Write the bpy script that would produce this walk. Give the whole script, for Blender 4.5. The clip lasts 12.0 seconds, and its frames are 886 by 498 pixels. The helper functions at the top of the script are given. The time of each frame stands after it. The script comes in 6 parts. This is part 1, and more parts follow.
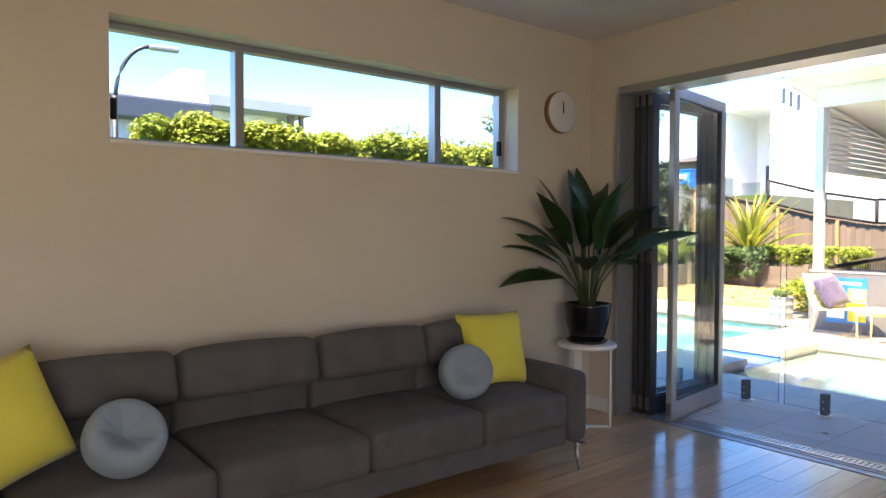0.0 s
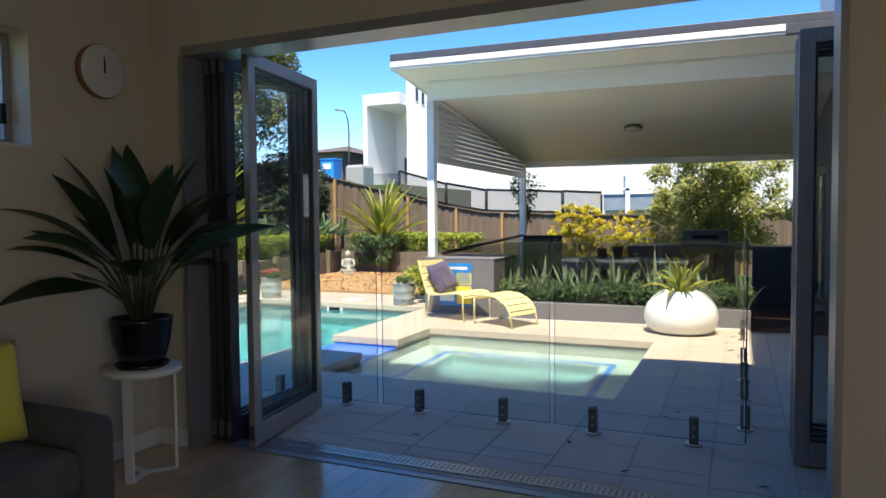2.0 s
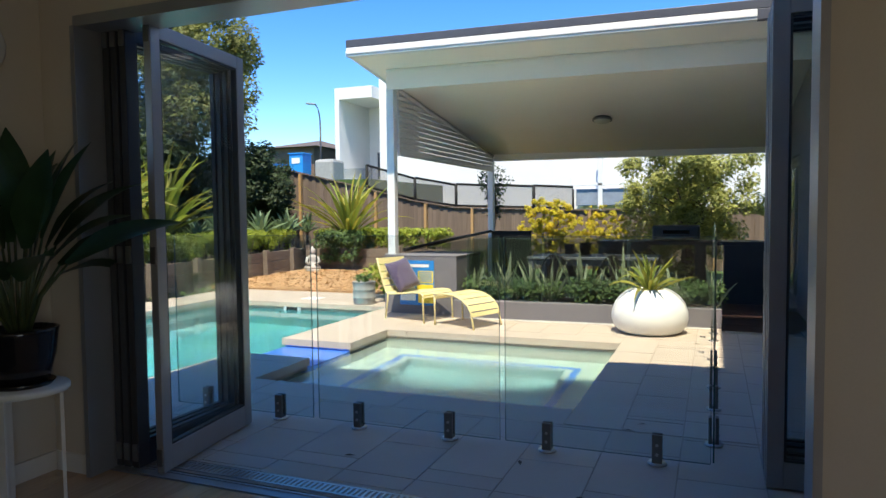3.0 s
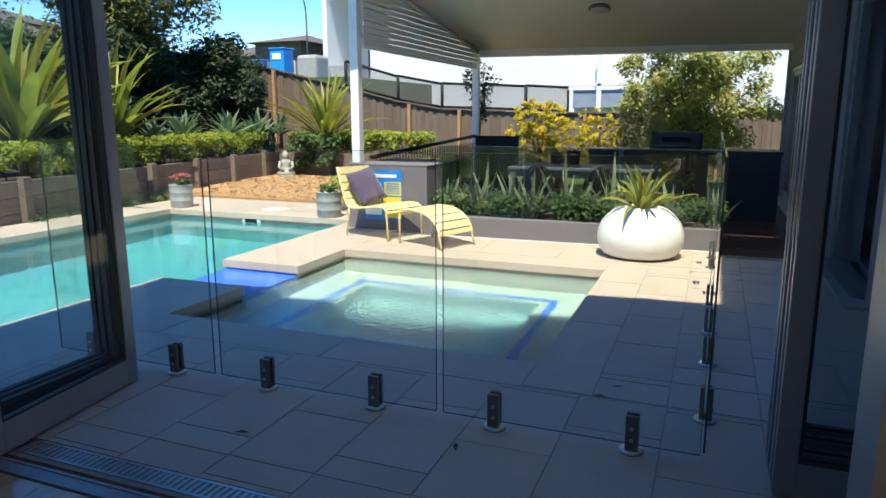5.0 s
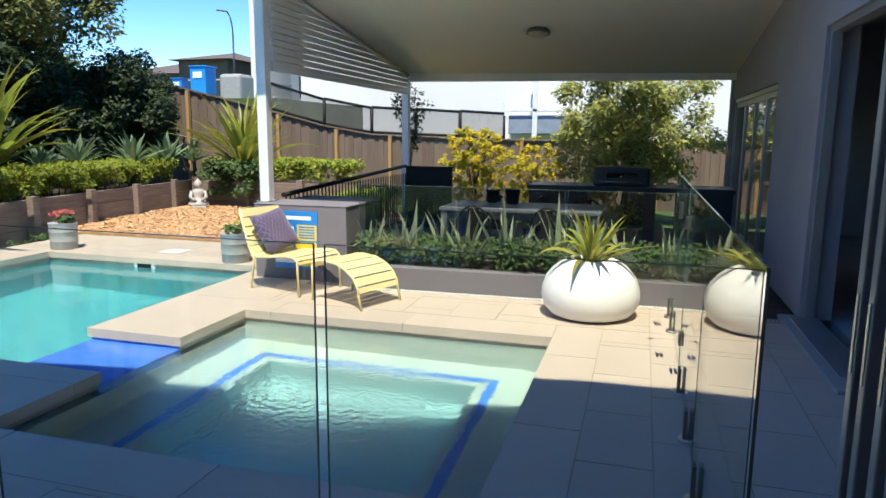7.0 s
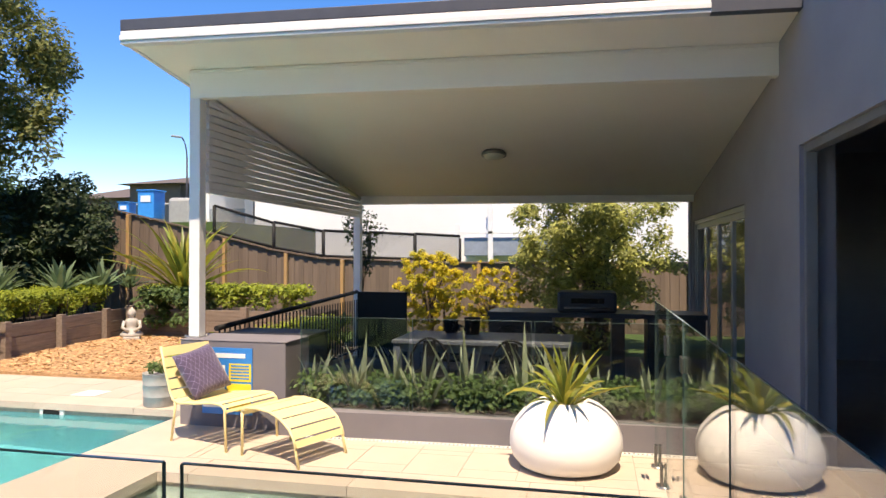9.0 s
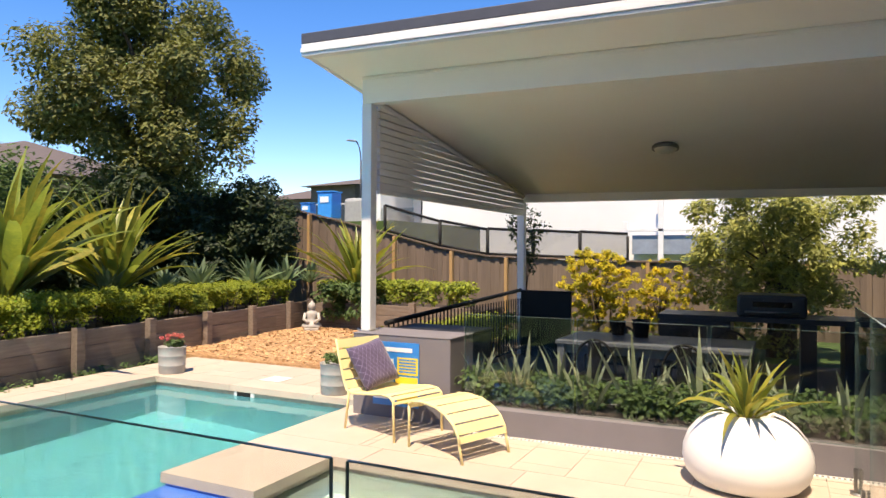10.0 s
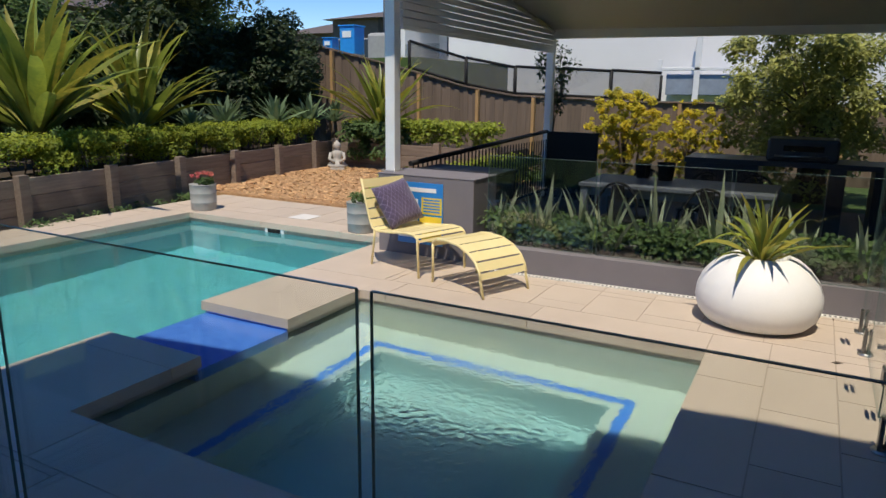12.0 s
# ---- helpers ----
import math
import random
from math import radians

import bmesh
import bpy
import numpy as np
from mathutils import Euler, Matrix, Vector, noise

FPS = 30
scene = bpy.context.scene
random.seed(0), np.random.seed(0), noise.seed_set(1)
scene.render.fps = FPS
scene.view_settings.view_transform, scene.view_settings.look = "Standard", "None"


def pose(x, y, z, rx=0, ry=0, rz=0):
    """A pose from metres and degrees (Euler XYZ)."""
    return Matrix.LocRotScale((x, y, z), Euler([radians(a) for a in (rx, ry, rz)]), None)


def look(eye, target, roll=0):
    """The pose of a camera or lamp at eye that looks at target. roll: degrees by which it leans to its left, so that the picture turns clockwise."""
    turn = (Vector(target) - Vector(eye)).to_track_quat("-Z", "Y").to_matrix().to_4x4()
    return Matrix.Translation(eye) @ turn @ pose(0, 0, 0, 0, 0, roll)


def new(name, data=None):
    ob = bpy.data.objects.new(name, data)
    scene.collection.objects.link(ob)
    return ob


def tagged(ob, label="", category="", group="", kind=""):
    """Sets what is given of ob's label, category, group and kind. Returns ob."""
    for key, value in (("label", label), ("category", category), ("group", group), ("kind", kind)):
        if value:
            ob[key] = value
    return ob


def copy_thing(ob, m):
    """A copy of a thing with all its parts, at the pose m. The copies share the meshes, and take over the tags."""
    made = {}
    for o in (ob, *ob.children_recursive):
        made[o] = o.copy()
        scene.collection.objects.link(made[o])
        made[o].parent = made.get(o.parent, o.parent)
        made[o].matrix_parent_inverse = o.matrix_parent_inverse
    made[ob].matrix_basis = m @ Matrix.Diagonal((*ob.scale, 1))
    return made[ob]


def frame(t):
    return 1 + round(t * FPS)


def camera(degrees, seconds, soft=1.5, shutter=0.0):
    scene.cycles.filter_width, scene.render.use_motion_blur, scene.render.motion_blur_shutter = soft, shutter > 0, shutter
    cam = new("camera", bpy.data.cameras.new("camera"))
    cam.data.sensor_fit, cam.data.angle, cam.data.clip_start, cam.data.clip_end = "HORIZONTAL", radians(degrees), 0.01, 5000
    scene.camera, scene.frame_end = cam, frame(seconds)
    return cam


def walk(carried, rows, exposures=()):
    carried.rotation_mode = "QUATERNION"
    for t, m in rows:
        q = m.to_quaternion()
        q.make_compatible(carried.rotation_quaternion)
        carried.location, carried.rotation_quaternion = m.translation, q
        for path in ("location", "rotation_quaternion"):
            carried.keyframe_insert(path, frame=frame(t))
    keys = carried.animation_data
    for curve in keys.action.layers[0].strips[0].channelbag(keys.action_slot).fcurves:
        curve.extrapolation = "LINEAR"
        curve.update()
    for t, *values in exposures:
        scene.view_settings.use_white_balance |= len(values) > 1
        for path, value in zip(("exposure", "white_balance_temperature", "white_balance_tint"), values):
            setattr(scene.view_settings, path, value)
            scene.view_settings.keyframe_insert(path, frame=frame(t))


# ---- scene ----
cam = camera(66.4, 12.0)
PATH = [
    (0, (0.382, -0.001, 1.327), (1.616, 1.572, 1.273), 0.2),
    (0.5, (0.573, 0.058, 1.321), (2.006, 1.452, 1.255), -0.1),
    (1, (0.838, 0.043, 1.337), (2.406, 1.281, 1.249), -0.4),
    (1.5, (1.099, 0.056, 1.363), (2.802, 1.104, 1.296), -0.3),
    (2, (1.337, 0.075, 1.352), (3.167, 0.879, 1.261), -0.5),
    (2.5, (1.599, 0.064, 1.35), (3.466, 0.777, 1.267), -0.6),
    (2.7, (1.692, 0.046, 1.348), (3.547, 0.789, 1.263), -0.7),
    (4.3, (2.495, 0.047, 1.322), (4.37, 0.701, 1.083), -0.3),
    (4.5, (2.587, 0.039, 1.327), (4.425, 0.762, 1.014), -0.3),
    (5, (2.849, 0.08, 1.368), (4.671, 0.805, 0.978), -0.1),
    (5.5, (3.112, 0.129, 1.419), (4.958, 0.782, 1.012), 0.2),
    (6, (3.391, 0.147, 1.466), (5.248, 0.77, 1.059), 0.3),
    (6.5, (3.65, 0.251, 1.502), (5.517, 0.836, 1.089), 0.7),
    (7, (3.876, 0.327, 1.509), (5.768, 0.88, 1.176), 0.5),
    (7.5, (4.118, 0.344, 1.542), (6.078, 0.741, 1.508), 0.3),
    (7.7, (4.198, 0.353, 1.538), (6.166, 0.705, 1.563), 0.2),
    (9.3, (4.554, 0.495, 1.565), (6.488, 1.006, 1.58), -0.1),
    (9.5, (4.547, 0.482, 1.574), (6.429, 1.16, 1.583), -0.0),
    (10, (4.584, 0.498, 1.561), (6.374, 1.389, 1.573), 0.3),
    (10.5, (4.581, 0.493, 1.556), (6.369, 1.388, 1.572), 0.3),
    (11, (4.575, 0.483, 1.558), (6.36, 1.378, 1.447), 0.0),
    (11.5, (4.549, 0.465, 1.569), (6.307, 1.355, 1.229), 0.5),
    (12, (4.553, 0.468, 1.568), (6.265, 1.397, 1.115), 0.7),
]
EXPOSURES = [(0, 2.7, 7700, 15), (0.5, 2.55, 7700, 15), (1, 2.0, 7300, 11), (1.5, 1.5, 7200, 9), (2, 1.2, 7000, 8), (2.5, 1.07, 6950, 7), (4.5, 1.05, 6700, 5), (5.5, 1.08, 6650, 5), (6.5, 1.05, 6600, 5), (7, 0.95, 6700, 6), (7.5, 0.9, 6900, 10), (9.5, 1.02, 8200, 16), (10.5, 0.84, 7800, 15), (11, 0.64, 7300, 12), (11.5, 0.3, 6900, 10), (12, 0.12, 6850, 10)]
walk(cam, [(t, look(eye, target, roll)) for t, eye, target, roll in PATH], EXPOSURES)

# ---- light ----
SUN_DIR = Vector((0.40, 0.10, -0.904)).normalized()
world = bpy.data.worlds.new("sky")
scene.world = world
world.use_nodes = True
wn = world.node_tree
wn.nodes.clear()
sky = wn.nodes.new("ShaderNodeTexSky")
sky.sky_type = 'NISHITA'
sky.sun_disc = False
sky.sun_elevation = math.asin(-SUN_DIR.z)
sky.sun_rotation = math.atan2(-SUN_DIR.x, -SUN_DIR.y)
sky.altitude = 1500
sky.air_density, sky.dust_density, sky.ozone_density = 1.0, 0.0, 2.6
bg = wn.nodes.new("ShaderNodeBackground")
bg.inputs["Strength"].default_value = 0.15
wo = wn.nodes.new("ShaderNodeOutputWorld")
hs = wn.nodes.new("ShaderNodeHueSaturation")
hs.inputs["Hue"].default_value, hs.inputs["Saturation"].default_value = 0.510, 1.36
hs.inputs["Value"].default_value = 1.0
wn.links.new(sky.outputs[0], hs.inputs["Color"])
wn.links.new(hs.outputs[0], bg.inputs[0])
wn.links.new(bg.outputs[0], wo.inputs[0])
sun = new("sun", bpy.data.lights.new("sun", 'SUN'))
sun.data.energy, sun.data.angle, sun.data.color = 4.1, radians(0.53), (1.0, 0.925, 0.80)
sun.matrix_world = look((-10, 0, 30), Vector((-10, 0, 30)) + SUN_DIR)


# ---- materials ----
def rgb(c):
    return (c[0], c[1], c[2], 1.0)


def surface(name, base, second=None, rough=0.6, metal=0.0, scale=6.0, fine=60.0, amount=0.5, bump=0.15, vary=0.0, stretch=None, spec=0.5, coat=0.0, sheen=0.0, island=False):
    """Painted, stony, woody or woven surface: two scales of colour variation and a fine relief."""
    m = bpy.data.materials.new(name)
    m.use_nodes = True
    nt = m.node_tree
    N, L = nt.nodes, nt.links
    p = N["Principled BSDF"]
    p.inputs["Roughness"].default_value = rough
    p.inputs["Metallic"].default_value = metal
    p.inputs["Specular IOR Level"].default_value = spec
    p.inputs["Coat Weight"].default_value = coat
    p.inputs["Coat Roughness"].default_value = 0.12
    p.inputs["Sheen Weight"].default_value = sheen
    second = second or tuple(c * 0.75 for c in base)
    tc = N.new("ShaderNodeTexCoord")
    mp = N.new("ShaderNodeMapping")
    L.new(tc.outputs["Object"], mp.inputs[0])
    if stretch:
        mp.inputs["Scale"].default_value = stretch
    n1 = N.new("ShaderNodeTexNoise")
    n1.inputs["Scale"].default_value, n1.inputs["Detail"].default_value = scale, 5
    n2 = N.new("ShaderNodeTexNoise")
    n2.inputs["Scale"].default_value, n2.inputs["Detail"].default_value = fine, 3
    L.new(mp.outputs[0], n1.inputs["Vector"])
    L.new(mp.outputs[0], n2.inputs["Vector"])
    if vary:
        oi = N.new("ShaderNodeObjectInfo")
        va = N.new("ShaderNodeVectorMath")
        va.operation = 'SCALE'
        va.inputs["Scale"].default_value = 37.0
        cx = N.new("ShaderNodeCombineXYZ")
        for k in range(3):
            L.new(oi.outputs["Random"], cx.inputs[k])
        L.new(cx.outputs[0], va.inputs[0])
        L.new(va.outputs[0], mp.inputs["Location"])
    add = N.new("ShaderNodeMath")
    add.operation = 'MULTIPLY_ADD'
    add.inputs[1].default_value = 0.4
    L.new(n2.outputs["Fac"], add.inputs[0])
    L.new(n1.outputs["Fac"], add.inputs[2])
    rp = N.new("ShaderNodeMapRange")
    rp.inputs["From Min"].default_value, rp.inputs["From Max"].default_value = 0.45, 0.95
    rp.inputs["To Max"].default_value = amount * 2
    L.new(add.outputs[0], rp.inputs["Value"])
    mx = N.new("ShaderNodeMix")
    mx.data_type = 'RGBA'
    mx.inputs["A"].default_value, mx.inputs["B"].default_value = rgb(base), rgb(second)
    L.new(rp.outputs[0], mx.inputs["Factor"])
    out = mx.outputs["Result"]
    if vary or island:
        src = N.new("ShaderNodeNewGeometry").outputs["Random Per Island"] if island else oi.outputs["Random"]
        hv = N.new("ShaderNodeHueSaturation")
        r2 = N.new("ShaderNodeMapRange")
        r2.inputs["To Min"].default_value, r2.inputs["To Max"].default_value = 1 - (vary or 0.25), 1 + (vary or 0.25)
        L.new(src, r2.inputs["Value"])
        L.new(r2.outputs[0], hv.inputs["Value"])
        L.new(out, hv.inputs["Color"])
        out = hv.outputs[0]
    L.new(out, p.inputs["Base Color"])
    if bump:
        b = N.new("ShaderNodeBump")
        b.inputs["Strength"].default_value, b.inputs["Distance"].default_value = bump, 0.01
        L.new(add.outputs[0], b.inputs["Height"])
        L.new(b.outputs[0], p.inputs["Normal"])
    return m


def leafy(name, base, second, rough=0.6, glow=0.35, vary=0.3, island=True, scale=3.0):
    """Leaves: diffuse and gloss, with light passing through."""
    m = surface(name, base, second, rough=rough, scale=scale, fine=25, amount=0.6, bump=0, vary=vary, island=island)
    nt = m.node_tree
    p = nt.nodes["Principled BSDF"]
    tr = nt.nodes.new("ShaderNodeBsdfTranslucent")
    src = p.inputs["Base Color"].links[0].from_socket
    nt.links.new(src, tr.inputs[0])
    mix = nt.nodes.new("ShaderNodeMixShader")
    mix.inputs[0].default_value = glow
    nt.links.new(p.outputs[0], mix.inputs[1])
    nt.links.new(tr.outputs[0], mix.inputs[2])
    nt.links.new(mix.outputs[0], nt.nodes["Material Output"].inputs[0])
    return m


def clear(name, tint, ior=1.5, rough=0.0, ripple=0.0, ripple_scale=5.0, gain=1.0, bend=False, jets=None):
    """Clear sheet: what lies behind shows through its tint, with a mirror gloss by Fresnel."""
    m = bpy.data.materials.new(name)
    m.use_nodes = True
    nt = m.node_tree
    N, L = nt.nodes, nt.links
    N.remove(N["Principled BSDF"])
    tr = N.new("ShaderNodeBsdfRefraction" if bend else "ShaderNodeBsdfTransparent")
    tr.inputs[0].default_value = rgb(tint)
    if bend:
        tr.inputs["IOR"].default_value, tr.inputs["Roughness"].default_value = ior, 0.0
    gl = N.new("ShaderNodeBsdfGlossy")
    gl.inputs["Roughness"].default_value = rough
    gl.inputs["Color"].default_value = (gain, gain, gain, 1)
    f0 = ((ior - 1) / (ior + 1)) ** 2
    fr = N.new("ShaderNodeLayerWeight")
    fr.inputs["Blend"].default_value = 0.5
    pw = N.new("ShaderNodeMath")
    pw.operation = 'POWER'
    pw.inputs[1].default_value = 5.0
    L.new(fr.outputs["Facing"], pw.inputs[0])
    ma = N.new("ShaderNodeMath")
    ma.operation = 'MULTIPLY_ADD'
    ma.inputs[1].default_value, ma.inputs[2].default_value = 1 - f0, f0
    L.new(pw.outputs[0], ma.inputs[0])
    mix = N.new("ShaderNodeMixShader")
    L.new(ma.outputs[0], mix.inputs[0])
    L.new(tr.outputs[0], mix.inputs[1])
    L.new(gl.outputs[0], mix.inputs[2])
    L.new(mix.outputs[0], N["Material Output"].inputs[0])
    if ripple:
        tc = N.new("ShaderNodeTexCoord")
        n1 = N.new("ShaderNodeTexNoise")
        n1.inputs["Scale"].default_value, n1.inputs["Detail"].default_value = ripple_scale, 3
        L.new(tc.outputs["Object"], n1.inputs["Vector"])
        b = N.new("ShaderNodeBump")
        b.inputs["Strength"].default_value, b.inputs["Distance"].default_value = ripple, 0.03
        if jets:
            di = N.new("ShaderNodeVectorMath")
            di.operation = 'DISTANCE'
            di.inputs[1].default_value = jets
            L.new(tc.outputs["Object"], di.inputs[0])
            mr = N.new("ShaderNodeMapRange")
            mr.inputs["From Min"].default_value, mr.inputs["From Max"].default_value = 0.25, 0.95
            mr.inputs["To Min"].default_value, mr.inputs["To Max"].default_value = 0.85, ripple
            L.new(di.outputs["Value"], mr.inputs["Value"])
            L.new(mr.outputs[0], b.inputs["Strength"])
        L.new(n1.outputs["Fac"], b.inputs["Height"])
        L.new(b.outputs[0], gl.inputs["Normal"])
        L.new(b.outputs[0], fr.inputs["Normal"])
        if bend:
            L.new(b.outputs[0], tr.inputs["Normal"])
    return m


WALL = surface("wall_paint", (0.62, 0.55, 0.46), (0.57, 0.50, 0.415), rough=0.85, scale=1.5, fine=120, bump=0.05, spec=0.2)
CEIL = surface("ceiling_paint", (0.80, 0.78, 0.74), (0.76, 0.74, 0.70), rough=0.9, scale=1.2, fine=90, bump=0.04, spec=0.2)
TRIM = surface("white_trim", (0.74, 0.72, 0.68), (0.68, 0.66, 0.62), rough=0.45, scale=4, bump=0.03)
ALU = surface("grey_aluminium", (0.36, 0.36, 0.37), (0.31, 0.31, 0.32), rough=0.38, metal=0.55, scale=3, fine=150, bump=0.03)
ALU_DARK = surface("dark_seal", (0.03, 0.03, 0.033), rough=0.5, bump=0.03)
# real charcoal metal, and the shade put on the stacked door leaves
ALU_CHAR = surface("charcoal_and_shaded_aluminium", (0.035, 0.036, 0.040), (0.028, 0.029, 0.033), rough=0.45, metal=0.2, bump=0.03)
BOARD = surface("floor_board", (0.62, 0.39, 0.22), (0.49, 0.29, 0.155), rough=0.17, scale=4, fine=30, stretch=(0.6, 14, 14), amount=0.5, bump=0.02, vary=0.16, spec=0.6, coat=0.5)
RENDER_GREY = surface("grey_render", (0.19, 0.175, 0.19), (0.16, 0.15, 0.165), rough=0.85, scale=3, fine=150, bump=0.25)
RENDER_DARK = surface("charcoal_render", (0.35, 0.325, 0.33), (0.31, 0.285, 0.29), rough=0.9, scale=2.5, fine=150, bump=0.25)
RENDER_WHITE = surface("white_render", (0.80, 0.79, 0.77), (0.74, 0.73, 0.71), rough=0.9, scale=0.6, fine=40, bump=0.1)
RENDER_PALE = surface("pale_grey_render", (0.42, 0.42, 0.43), (0.37, 0.37, 0.38), rough=0.9, scale=0.6, fine=40, bump=0.1)
CREAM = surface("cream_soffit", (0.92, 0.88, 0.80), (0.89, 0.85, 0.77), rough=0.7, scale=1.5, fine=60, bump=0.04)
MESHM = surface("grey_mesh", (0.22, 0.21, 0.20), (0.17, 0.165, 0.16), rough=0.8, scale=4, bump=0.05)
MESHM.node_tree.nodes["Principled BSDF"].inputs["Alpha"].default_value = 0.55
POSTW = surface("white_post", (0.78, 0.78, 0.77), (0.73, 0.73, 0.72), rough=0.5, scale=5, bump=0.04)
GUTTER = surface("white_gutter", (0.80, 0.80, 0.79), rough=0.35, scale=3, amount=0.2, bump=0.02)
ROOFM = surface("charcoal_roof", (0.075, 0.08, 0.10), (0.06, 0.065, 0.085), rough=0.5, bump=0.05)
PAVER = surface("sandstone_paver", (0.52, 0.435, 0.355), (0.465, 0.385, 0.31), rough=0.75, scale=2, fine=110, amount=0.5, bump=0.2, vary=0.035)
COPING = surface("coping_stone", (0.52, 0.435, 0.355), (0.47, 0.39, 0.315), rough=0.7, scale=3, fine=100, bump=0.18, vary=0.05)
GROUT = surface("paver_joint", (0.42, 0.35, 0.285), rough=0.95, scale=20, bump=0.3)
POOLM = surface("pool_plaster", (0.37, 0.52, 0.54), (0.32, 0.47, 0.50), rough=0.8, scale=1.2, fine=30, bump=0.1)
SPAM = surface("spa_plaster", (0.56, 0.56, 0.52), (0.49, 0.50, 0.47), rough=0.8, scale=2, fine=30, bump=0.1)
BLUE_TILE = surface("blue_mosaic", (0.09, 0.27, 0.80), (0.06, 0.19, 0.65), rough=0.2, scale=14, fine=50, bump=0.05, vary=0.3)
WATER = clear("pool_water", (0.24, 0.69, 0.78), ior=1.33, ripple=0.12, ripple_scale=5.0, bend=True)
# same plaster as SPAM; its teal stands in for light absorbed by depth
SPADEPTH = surface("spa_floor", (0.40, 0.56, 0.58), (0.35, 0.51, 0.54), rough=0.8, scale=2, fine=30, bump=0.1)
SPAWATER = clear("spa_water", (0.64, 0.85, 0.85), ior=1.33, ripple=0.12, ripple_scale=20.0, bend=True, jets=(7.35, 2.1, -0.1))
GLASS = clear("clear_glass", (0.93, 0.95, 0.93), ior=1.5)
DOORGLASS = clear("door_glass", (0.97, 0.985, 0.985), ior=1.52)
# door glass with tint and gloss lowered to dim the side leaves' reflections
DIMGLASS = clear("dimmed_door_glass", (0.80, 0.83, 0.83), ior=1.45, gain=0.45)
TINTGLASS = clear("tinted_glass", (0.80, 0.83, 0.83), ior=1.5)
GLASS_EDGE = surface("glass_edge", (0.09, 0.15, 0.14), rough=0.15, bump=0, amount=0.2)
STEEL = surface("brushed_steel", (0.22, 0.215, 0.21), (0.16, 0.16, 0.155), rough=0.35, metal=0.9, scale=5, fine=200, bump=0.05)
STEEL_LIGHT = surface("satin_steel", (0.55, 0.55, 0.54), rough=0.3, metal=0.9, bump=0.03)
BLACK = surface("black_powdercoat", (0.013, 0.013, 0.013), rough=0.6, bump=0.04, spec=0.25)
BLACK_GLOSS = surface("black_glazed", (0.010, 0.010, 0.013), rough=0.12, bump=0.02)
MULCH = surface("bark_mulch", (0.56, 0.35, 0.18), (0.36, 0.20, 0.09), rough=0.95, scale=18, fine=80, amount=0.7, bump=0.8)
CHIP = surface("bark_chip", (0.66, 0.43, 0.23), (0.48, 0.28, 0.13), rough=0.9, scale=20, fine=80, island=True)
SOIL = surface("soil", (0.055, 0.04, 0.028), rough=0.95, scale=15, bump=0.6)
GRASS = surface("lawn", (0.075, 0.13, 0.03), (0.05, 0.09, 0.022), rough=0.95, scale=2, fine=150, bump=0.5)
SLEEPER = surface("timber_sleeper", (0.235, 0.185, 0.145), (0.15, 0.115, 0.09), rough=0.9, scale=5, fine=40, stretch=(0.5, 6, 6), bump=0.4, vary=0.15)
PALING = surface("grey_paling", (0.19, 0.14, 0.105), (0.135, 0.10, 0.075), rough=0.9, scale=5, fine=50, stretch=(8, 8, 0.5), bump=0.3, vary=0.15)
NEWTIMBER = surface("yellow_timber", (0.48, 0.30, 0.13), (0.38, 0.22, 0.09), rough=0.8, scale=5, stretch=(8, 8, 0.6), bump=0.2, vary=0.1)
DECKM = surface("merbau_deck", (0.085, 0.04, 0.03), (0.055, 0.027, 0.021), rough=0.55, scale=5, fine=50, stretch=(8, 0.6, 8), bump=0.2, vary=0.2)
YELLOW_METAL = surface("yellow_powdercoat", (0.83, 0.71, 0.37), (0.79, 0.66, 0.32), rough=0.4, scale=5, bump=0.03)
SOFA = surface("charcoal_fabric", (0.112, 0.102, 0.103), (0.084, 0.077, 0.078), rough=0.95, scale=8, fine=350, bump=0.35, sheen=0.05, spec=0.15)
YELLOW = surface("yellow_fabric", (0.70, 0.61, 0.10), (0.64, 0.55, 0.08), rough=0.9, scale=6, fine=300, bump=0.25, sheen=0.2, spec=0.2)
VELVET = surface("pale_blue_velvet", (0.25, 0.30, 0.36), (0.20, 0.245, 0.30), rough=0.85, scale=6, fine=200, bump=0.15, sheen=0.08, spec=0.2)
PURPLE = surface("purple_fabric", (0.085, 0.06, 0.125), (0.06, 0.042, 0.09), rough=0.8, scale=12, fine=200, bump=0.3, sheen=0.3)
WHITEPOT = surface("white_fibrestone", (0.82, 0.81, 0.79), (0.77, 0.76, 0.74), rough=0.6, scale=3, fine=80, bump=0.12)
CONCRETE = surface("galvanised_grey", (0.38, 0.38, 0.365), (0.31, 0.31, 0.30), rough=0.6, scale=7, fine=70, bump=0.15)


